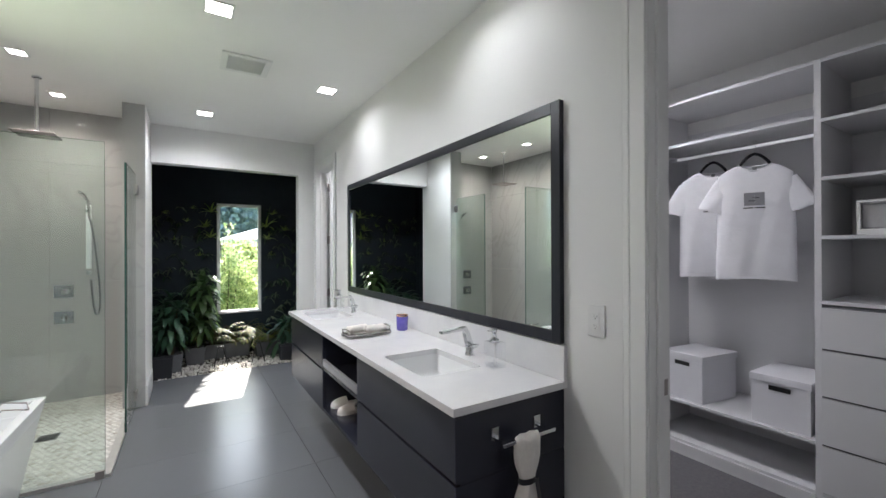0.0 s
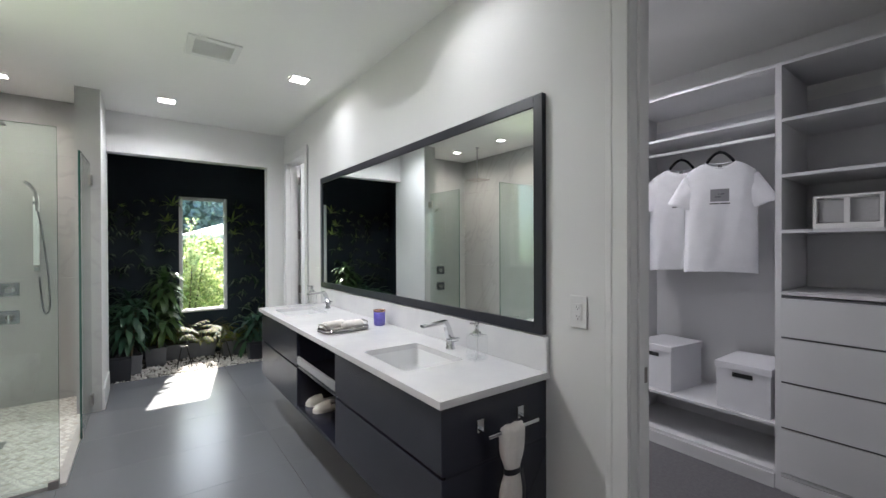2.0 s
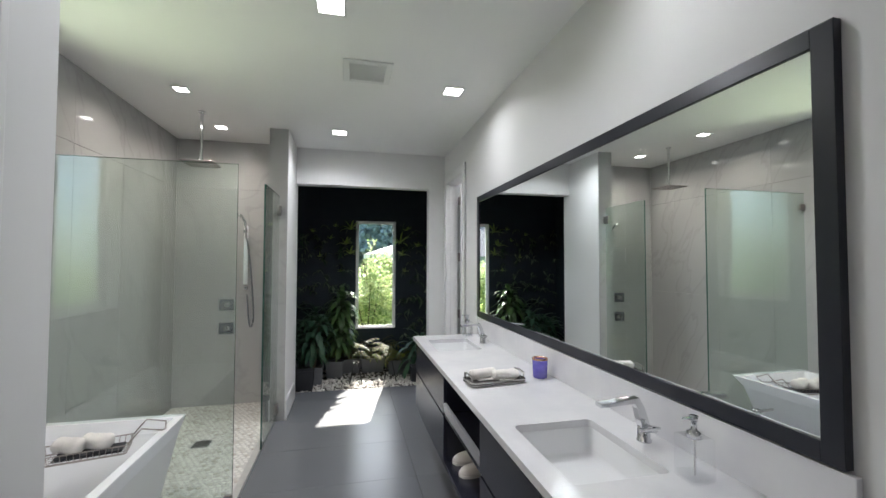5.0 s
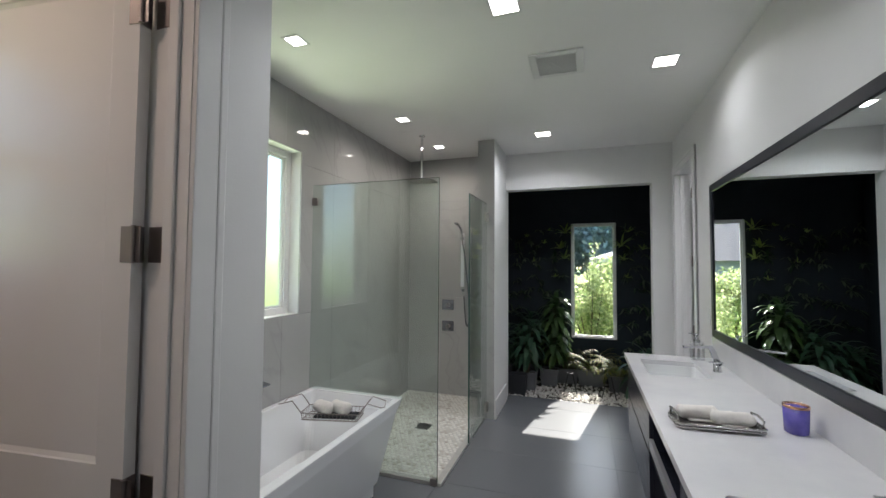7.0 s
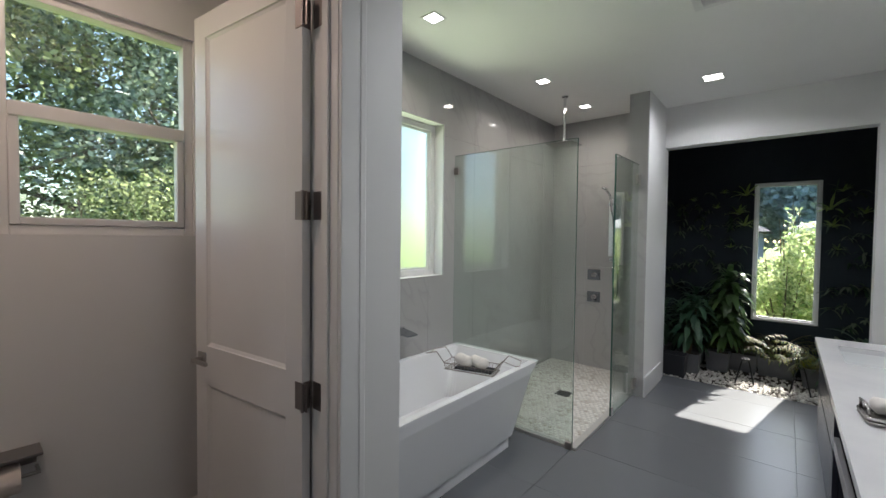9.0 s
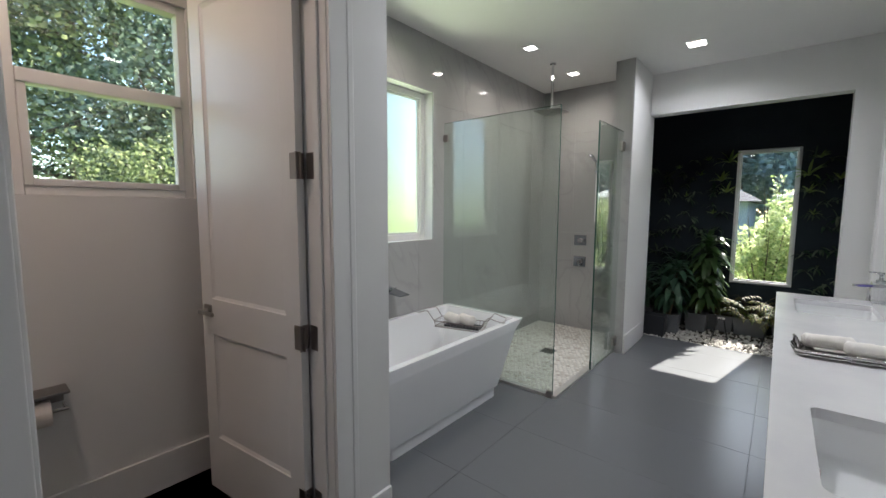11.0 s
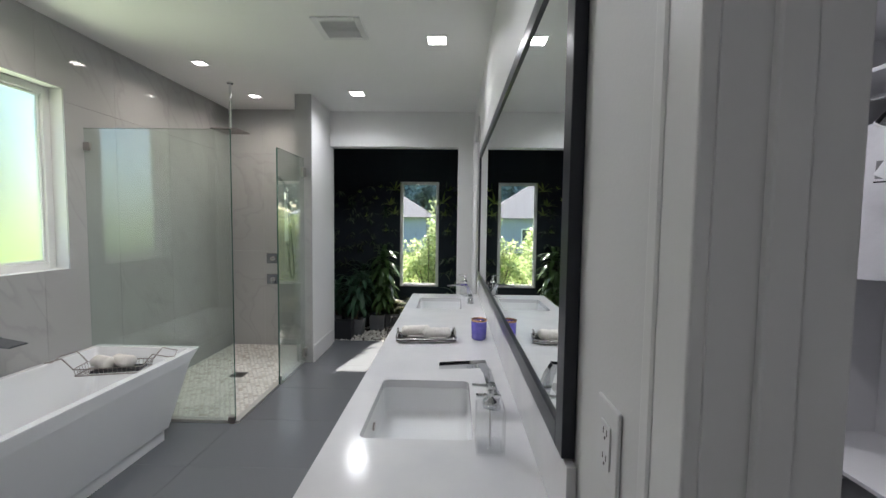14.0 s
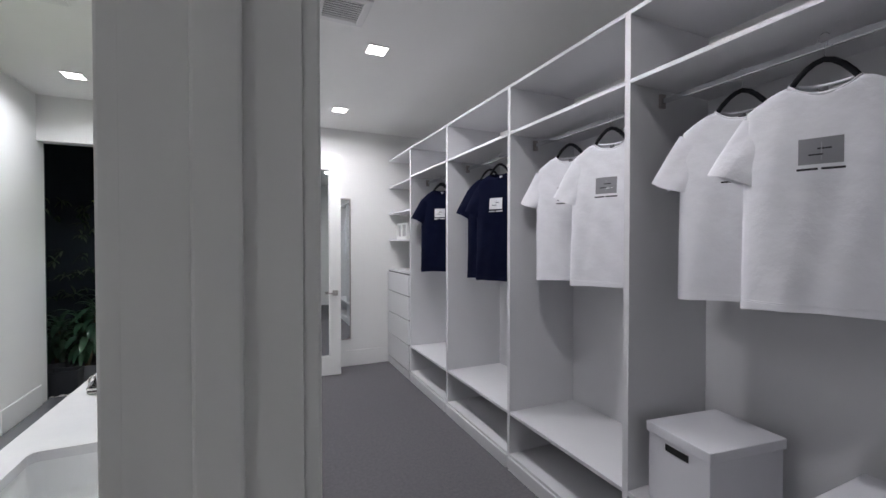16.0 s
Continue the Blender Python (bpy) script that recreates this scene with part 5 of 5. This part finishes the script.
# ---- plants ----


def leaf(bm, base, d, length, width, droop, n=5, fold=0.25, twist=0.0):
    """One long leaf as a bent strip with a folded midrib."""
    d = Vector(d).normalized()
    side = d.cross(Vector((0, 0, 1)))
    if side.length < 0.05:
        side = Vector((1, 0, 0))
    side.normalize()
    side = (side * math.cos(twist) + d.cross(side) * math.sin(twist)).normalized()
    p = Vector(base)
    prev = None
    for i in range(n + 1):
        t = i / n
        w = width * (math.sin(math.pi * min(1, 0.12 + 0.88 * t)) ** 0.8) * 0.5 if i < n else 0.0
        nrm = side.cross(d).normalized()
        if i == n:
            cur = (bm.verts.new(p),)
        else:
            cur = (bm.verts.new(p - side * w + nrm * w * fold), bm.verts.new(p), bm.verts.new(p + side * w + nrm * w * fold))
        if prev:
            if len(cur) == 3:
                bm.faces.new((prev[0], prev[1], cur[1], cur[0]))
                bm.faces.new((prev[1], prev[2], cur[2], cur[1]))
            else:
                bm.faces.new((prev[0], prev[1], cur[0]))
                bm.faces.new((prev[1], prev[2], cur[0]))
        prev = cur
        d = (d + Vector((0, 0, -droop / n))).normalized()
        p = p + d * (length / n)


def pot(parent, x, y, z, r, h, m, square=False):
    if square:
        bm = loft(bmesh.new(), [rrect(x - r * 0.85, x + r * 0.85, y - r * 0.6, y + r * 0.6, z, 0.01, 2), rrect(x - r, x + r, y - r * 0.7, y + r * 0.7, z + h, 0.01, 2),
                                rrect(x - r + 0.012, x + r - 0.012, y - r * 0.7 + 0.012, y + r * 0.7 - 0.012, z + h, 0.01, 2), rrect(x - r + 0.014, x + r - 0.014, y - r * 0.7 + 0.014, y + r * 0.7 - 0.014, z + h - 0.03, 0.01, 2)])
    else:
        bm = lathe(bmesh.new(), [(0.001, z), (r * 0.75, z), (r, z + h), (r * 0.93, z + h), (r * 0.9, z + h - 0.03), (0.001, z + h - 0.03)], x, y, 20)
    p = part("pot", bm, m, parent, "grey plastic plant pot" if m == M_POT else "black plant pot")
    return p


def dracaena(x, y, z, height, seed, r=0.12, squares=True, heads=3, lm=None):
    rs = random.Random(seed)
    pl = thing("potted_plant", "tall dark-leaved corn plant in a grey pot on white pebbles", "potted plant", x, y, z, group="potted floor plants")
    pot(pl, 0, 0, 0, r, 0.22, M_POT, squares)
    part("soil", B(-r * 0.8, r * 0.8, -r * 0.55, r * 0.55, 0.17, 0.195), M_SOIL, pl)
    stems, lv = bmesh.new(), bmesh.new()
    for k in range(heads):
        a = rs.uniform(0, 6.28)
        hh = height * rs.uniform(0.55, 1.0)
        tx, ty = 0.1 * math.cos(a), 0.1 * math.sin(a)
        tube(stems, [(tx * 0.2, ty * 0.2, 0.18), (tx * 0.6, ty * 0.6, hh * 0.5), (tx, ty, hh)], [0.014, 0.012, 0.010], n=7)
        nl = 34
        for i in range(nl):
            t = i / nl
            b = a * 0 + i * 2.4 + rs.uniform(-0.3, 0.3)
            el = -0.2 + 1.5 * t
            leaf(lv, (tx, ty, hh - 0.28 * (1 - t)), (math.cos(b) * math.cos(el), math.sin(b) * math.cos(el), math.sin(el) + 0.25), rs.uniform(0.20, 0.36), rs.uniform(0.045, 0.075), rs.uniform(1.6, 3.0), n=6)
    part("stem", stems, M_STEM, pl, smooth=True)
    part("foliage", lv, lm or M_LEAFD, pl, smooth=True)


def fern_palm(x, y, z, h, seed, m, fronds=14, length=0.45):
    rs = random.Random(seed)
    pl = thing("potted_palm", "low arching palm with yellow-green fronds in a grey trough", "potted plant", x, y, z, group="potted floor plants")
    pot(pl, 0, 0, 0, 0.17, 0.2, M_POT, True)
    part("soil", B(-0.14, 0.14, -0.09, 0.09, 0.15, 0.18), M_SOIL, pl)
    st, lv = bmesh.new(), bmesh.new()
    for k in range(fronds):
        a = rs.uniform(0, 6.28)
        d = Vector((math.cos(a), math.sin(a), rs.uniform(0.9, 2.2))).normalized()
        p = Vector((0, 0, 0.17))
        pts = [p.copy()]
        L = length * rs.uniform(0.7, 1.2)
        for i in range(9):
            p = p + d * (L + h * 0.4) / 9
            d = (d + Vector((0, 0, -0.17))).normalized()
            pts.append(p.copy())
            if i > 1:
                sd = d.cross(Vector((0, 0, 1))).normalized()
                for s in (-1, 1):
                    for q in (0, 0.5):
                        pp = p - d * (L / 9) * q
                        leaf(lv, pp, d * 0.7 + sd * s + Vector((0, 0, 0.1)), 0.13 * (1 - 0.06 * i) * rs.uniform(0.8, 1.15), 0.010, 0.9, n=3, fold=0.1)
        tube(st, pts, 0.0035, n=5)
    part("stem", st, M_STEM, pl, smooth=True)
    part("foliage", lv, m, pl, smooth=True)


dracaena(-0.12, 6.10, -0.018, 0.85, 1, 0.13, heads=3)
dracaena(0.14, 6.38, -0.018, 1.12, 2, 0.12, heads=5, lm=M_LEAFM)
dracaena(-0.46, 6.35, -0.018, 0.8, 3, 0.12, heads=2)
dracaena(-0.14, 6.58, -0.018, 1.2, 7, 0.12, heads=2)
fern_palm(0.66, 6.58, -0.018, 0.30, 4, M_LEAFG, 20, 0.36)
fern_palm(0.34, 6.60, -0.018, 0.32, 14, M_LEAFG, 16, 0.34)
fern_palm(1.03, 6.40, -0.018, 0.30, 5, M_LEAFG, 18, 0.38)
dracaena(1.28, 6.30, -0.018, 0.55, 6, 0.13, heads=2)

# black planters at the side and plant stands
for x, y, w, h in ((-0.22, 5.86, 0.13, 0.24), (1.22, 5.95, 0.1, 0.2)):
    pl = thing("planter", "black rectangular planter standing on white pebbles", "planter", x, y, -0.018)
    part("box", loft(bmesh.new(), [rrect(-w * 0.9, w * 0.9, -0.08, 0.08, 0, 0.01, 2), rrect(-w, w, -0.09, 0.09, h, 0.01, 2), rrect(-w + 0.01, w - 0.01, -0.08, 0.08, h, 0.01, 2), rrect(-w + 0.01, w - 0.01, -0.08, 0.08, h - 0.04, 0.01, 2)]), M_POTD, pl)
for x in (0.42, 0.86):
    sd = thing("plant_stand", "thin black metal plant stand on white pebbles", "plant stand", x, 5.98, -0.018)
    for dx, dz in ((-0.05, 0.26), (0.05, 0.26)):
        part("leg", cyl(bmesh.new(), (dx * 1.6, 0.0, 0.0), (dx * 0.5, 0.06, dz), 0.007, n=8), M_BLACK, sd)
    part("ring", tube(bmesh.new(), [(0.035 * math.cos(a), 0.07 + 0.035 * math.sin(a), 0.255) for a in [k * 0.5236 for k in range(12)]], 0.005, n=6, close=True), M_BLACK, sd)

# wall of small plants: pocket rows with tufts
gw = thing("living_wall", "black felt living wall with rows of small dark ferns and bromeliads", "living wall")
rs = random.Random(11)
lv, li = bmesh.new(), bmesh.new()
for row in range(9):
    z0 = 0.5 + row * 0.185
    for k in range(19):
        x = -0.66 + k * 0.135 + rs.uniform(-0.06, 0.06)
        z = z0 + rs.uniform(-0.09, 0.09)
        if GW[0] - 0.05 < x < GW[1] + 0.05 and z > 0.5:
            continue
        if rs.random() < 0.15:
            continue
        for i in range(rs.randint(5, 11)):
            a = rs.uniform(-1.4, 1.4)
            leaf(lv, (x, GY - 0.03, z + rs.uniform(-0.02, 0.02)), (math.sin(a), -rs.uniform(0.3, 1.0), rs.uniform(-0.2, 1.0)), rs.uniform(0.06, 0.17), rs.uniform(0.014, 0.034), rs.uniform(0.6, 2), n=3)
tagged(part("small_foliage", lv, M_LEAFW, gw, smooth=True), kind="stuff")
felt = bmesh.new()
for x0, x1 in ((-0.75, GW[0] - 0.01), (GW[1] + 0.01, 1.85)):
    box(felt, x0, x1, GY - 0.006, GY - 0.001, 0.0, 2.6)
part("felt_backing", felt, M_DARK, gw)
for x, z, sc in ((0.34, 2.02, 1.0), (0.27, 1.80, 1.0), (0.33, 1.66, 0.9), (1.07, 1.83, 1.1), (1.09, 1.64, 0.9), (1.16, 2.02, 0.6), (1.33, 1.78, 0.6), (0.05, 1.88, 0.45), (-0.10, 1.62, 0.4), (0.12, 2.06, 0.4), (-0.20, 1.98, 0.4), (1.14, 1.40, 0.5), (0.20, 1.40, 0.6)):
    br = thing("bromeliad", "small bright green bromeliad growing out of the living wall", "plant", x, GY - 0.045, z, group="wall bromeliads")
    bm = bmesh.new()
    for i in range(11):
        a = i * 2.4
        leaf(bm, (0, 0, 0), (math.cos(a) * 0.7, -0.45 - 0.35 * math.sin(a), 0.9 * rs.uniform(0.4, 1.3)), 0.165 * sc * rs.uniform(0.7, 1.2), 0.032 * sc, rs.uniform(0.5, 1.3), n=4)
    part("leaves", bm, M_LEAFN, br, smooth=True)

# white pebbles
bm = bmesh.new()
rg = random.Random(8)
for i in range(2600):
    x, y = rg.uniform(-0.74, 1.6), rg.uniform(5.705, 6.7)
    if y > 6.25 and rg.random() < 0.6:
        continue
    r = rg.uniform(0.009, 0.020)
    pebble(bm, x, y, -0.03 + rg.uniform(0, 0.012), r, r * 0.9, rg, 6)
bmesh.ops.recalc_face_normals(bm, faces=bm.faces)
pb = tagged(link("white_pebbles", bm, leaf_mat("white_pebble_stone", (0.38, 0.36, 0.33), (0.68, 0.66, 0.62), 0.0, 0.6)), "loose white pebbles round the plant pots", "pebbles", kind="stuff")

# ---- outdoors ----
gb = tagged(link("ground", B(-300, 300, -300, 600, -0.45, -0.30), M_GRASS), "sunlit lawn round the house", kind="structure")
tagged(link("house_shell_roof", B(-1.9, 4.0, -2.4, 7.1, CEIL + 0.16, CEIL + 0.3), M_ROOF), "flat roof over the rooms", kind="structure")
tagged(link("wall_back", slabs(bmesh.new(), "x", 3.8, 3.95, -2.2, 6.95, 0, CEIL), M_STUCCO), kind="structure")


def clump(bm, c, rad, n, size, rs, thin=0.6):
    """Leaves scattered through an uneven rounded volume."""
    lob = [(Vector((rs.gauss(0, 1), rs.gauss(0, 1), rs.gauss(0, 1))).normalized(), rs.uniform(0.6, 1.25)) for _ in range(7)]
    for _ in range(n):
        v = Vector((rs.gauss(0, 1), rs.gauss(0, 1), rs.gauss(0, 1))).normalized()
        k = sum(w * max(0, v.dot(d)) ** 3 for d, w in lob)
        rr = rs.uniform(0.45, 1.0) ** 0.5 * min(1.25, 0.55 + 0.6 * k)
        p = Vector((c[0] + v.x * rad[0] * rr, c[1] + v.y * rad[1] * rr, c[2] + v.z * rad[2] * rr))
        d = Vector((rs.uniform(-1, 1), rs.uniform(-1, 1), rs.uniform(-0.6, 0.8))).normalized()
        sd = d.cross(Vector((rs.uniform(-1, 1), rs.uniform(-1, 1), rs.uniform(-1, 1)))).normalized()
        L = size * rs.uniform(0.6, 1.3)
        w = L * thin
        a, b, e, f = p, p + d * L * 0.5 + sd * w * 0.5, p + d * L, p + d * L * 0.5 - sd * w * 0.5
        bm.faces.new([bm.verts.new(q) for q in (a, b, e, f)])


def shrub(x, y, h, w, seed, m, n=5000, size=0.09):
    rs = random.Random(seed)
    s = thing("shrub", "sunlit yellow-green garden shrub outside the window", "shrub", x, y, -0.3, group="garden shrubs")
    st = bmesh.new()
    for k in range(7):
        a = rs.uniform(0, 6.28)
        tube(st, [(0, 0, 0), (0.25 * w * math.cos(a), 0.25 * w * math.sin(a), h * 0.45), (0.4 * w * math.cos(a), 0.4 * w * math.sin(a), h * rs.uniform(0.7, 0.95))], [0.02, 0.012, 0.004], n=5)
    part("stems", st, M_BARK, s)
    bm = bmesh.new()
    for k in range(9):
        a = rs.uniform(0, 6.28)
        r = rs.uniform(0, 0.55) * w
        z = rs.uniform(0.2, 0.9) * h
        clump(bm, (r * math.cos(a), r * math.sin(a), z), (w * 0.38, w * 0.38, h * 0.22), n // 9, size, rs)
    part("crown", bm, m, s)


def tree(x, y, h, w, seed, m, n=16000, size=0.22, bare=0.35):
    rs = random.Random(seed)
    s = thing("tree", "tall leafy woodland tree with a branching trunk", "tree", x, y, -0.3, group="woodland trees")
    st = bmesh.new()
    lean = rs.uniform(-0.4, 0.4)
    tp_ = [(lean * t * t, lean * 0.5 * t, h * t * 0.9) for t in (0, 0.2, 0.45, 0.7, 1)]
    tube(st, tp_, [0.035 * h * 0.5, 0.03 * h * 0.45, 0.022 * h * 0.45, 0.012 * h * 0.45, 0.03], n=8)
    bm = bmesh.new()
    nb = 15
    for k in range(nb):
        t = bare + (1 - bare) * k / nb
        a = k * 2.4 + rs.uniform(-0.4, 0.4)
        L = w * (1.05 - 0.6 * t) * rs.uniform(0.7, 1.1)
        b0 = Vector((lean * t * t, lean * 0.5 * t, h * t * 0.88))
        b1 = b0 + Vector((math.cos(a) * L, math.sin(a) * L, L * 0.35))
        tube(st, [b0, (b0 + b1) / 2 + Vector((0, 0, -0.1)), b1], [0.05, 0.03, 0.01], n=5)
        clump(bm, b0.lerp(b1, 0.75), (L * 0.62, L * 0.62, L * 0.42 + 0.3), n // nb, size, rs)
    part("trunk", st, M_BARK, s)
    part("crown", bm, m, s)


shrub(0.70, 9.3, 1.85, 1.1, 1, M_LEAFB, 8000, 0.07)
shrub(0.76, 9.5, 2.62, 0.38, 8, M_LEAFB, 1700, 0.065)
shrub(2.1, 9.6, 1.9, 1.0, 2, M_LEAFB, 8000, 0.075)
shrub(-0.5, 10.0, 1.75, 1.2, 3, M_LEAFB, 8000, 0.07)
shrub(3.4, 10.8, 2.0, 1.4, 4, M_LEAFB, 6000, 0.10)
shrub(-2.2, 11.0, 1.75, 1.5, 5, M_LEAFB, 6000, 0.11)
shrub(1.2, 12.0, 1.9, 1.4, 6, M_LEAFB, 6000, 0.10)
shrub(-4.6, 13.0, 1.9, 1.8, 7, M_LEAFB, 5000, 0.12)

# garden umbrella
um = thing("garden_umbrella", "white garden umbrella standing open on the lawn", "umbrella", 1.98, 12.5, -0.3)
part("pole", cyl(bmesh.new(), (0, 0, 0), (0, 0, 2.50), 0.025), M_PLASTICW, um)
cn = bmesh.new()
ap = cn.verts.new((0, 0, 2.48))
rim = [cn.verts.new((1.25 * math.cos(k * math.pi / 4), 1.25 * math.sin(k * math.pi / 4), 2.08)) for k in range(8)]
low = [cn.verts.new((1.25 * math.cos(k * math.pi / 4), 1.25 * math.sin(k * math.pi / 4), 1.96)) for k in range(8)]
for k in range(8):
    cn.faces.new((ap, rim[k], rim[(k + 1) % 8]))
    cn.faces.new((rim[k], low[k], low[(k + 1) % 8], rim[(k + 1) % 8]))
part("canopy", cn, M_TOWEL, um, "white cloth canopy with a short valance")

# neighbour's house
nh = thing("neighbour_house", "single-storey pale blue-grey house with a brown hip roof", "house", -5.5, 27, -0.9)
part("wall", B(-6, 5, 0, 9, 0, 2.9), M_STUCCO, nh)
rf = bmesh.new()
v = [rf.verts.new(p) for p in ((-6.6, -0.6, 2.85), (5.6, -0.6, 2.85), (5.6, 9.6, 2.85), (-6.6, 9.6, 2.85), (-2.5, 4.5, 5.4), (1.5, 4.5, 5.4))]
for f in ((0, 1, 5, 4), (1, 2, 5), (2, 3, 4, 5), (3, 0, 4), (3, 2, 1, 0)):
    rf.faces.new([v[i] for i in f])
part("roof", rf, M_ROOF, nh)
for x in (-4.2, -1.2, 2.2):
    wd = part("window", B(x - 0.6, x + 0.6, -0.05, 0.0, 1.0, 2.2), M_TRIM, nh)
    part("pane", B(x - 0.53, x + 0.53, -0.06, -0.05, 1.07, 2.13), M_GLASSDK, wd)
k = 0
# far trees, with the haze of distance carried by their leaf colour
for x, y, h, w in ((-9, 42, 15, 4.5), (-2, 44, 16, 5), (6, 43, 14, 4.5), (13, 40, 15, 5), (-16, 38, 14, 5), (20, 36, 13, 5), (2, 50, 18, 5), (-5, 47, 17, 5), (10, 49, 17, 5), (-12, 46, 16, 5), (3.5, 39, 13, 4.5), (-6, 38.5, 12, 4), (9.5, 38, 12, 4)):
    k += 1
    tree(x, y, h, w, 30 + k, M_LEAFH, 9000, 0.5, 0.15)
for x, y, h, w in ((-7.0, 3.2, 8, 2.8), (-8.2, 0.4, 9, 3.0), (-7.6, 5.6, 8.5, 2.8), (-10.5, 2.4, 11, 3.6), (-10.5, 6.0, 11, 3.4), (-11.5, -2, 12, 3.8), (-14, 4, 14, 4.5), (-9.5, 8.6, 10, 3.2), (-14, 9.5, 14, 4.5)):
    k += 1
    tree(x, y, h, w, 60 + k, M_LEAFT if k % 2 else M_LEAFT2, 26000, 0.10, 0.12)
for x, y, h, w, sd in ((-5.0, 1.9, 2.6, 1.1, 21), (-5.3, 3.4, 3.0, 1.2, 22), (-5.6, 0.4, 2.4, 1.2, 23), (-6.4, 4.9, 3.2, 1.4, 24)):
    shrub(x, y, h, w, sd, M_LEAFT, 16000, 0.055)

# ---- floor tiles, last ----
for x0, x1, y0, y1 in TILES:
    if x1 - x0 < 0.02 or y1 - y0 < 0.02:
        continue
    g = 0.0008
    key = (round(x1 - x0, 3), round(y1 - y0, 3))
    if key not in tile_meshes:
        bm = B(g, x1 - x0 - g, g, y1 - y0 - g, -0.0078, 0.0, 0.0008, 1)
        me = bpy.data.meshes.new("tile")
        bm.to_mesh(me)
        bm.free()
        me.materials.append(M_FLOOR)
        tile_meshes[key] = me
    o = new("tile", tile_meshes[key])
    o.parent = tiles
    o.location = (x0, y0, 0)
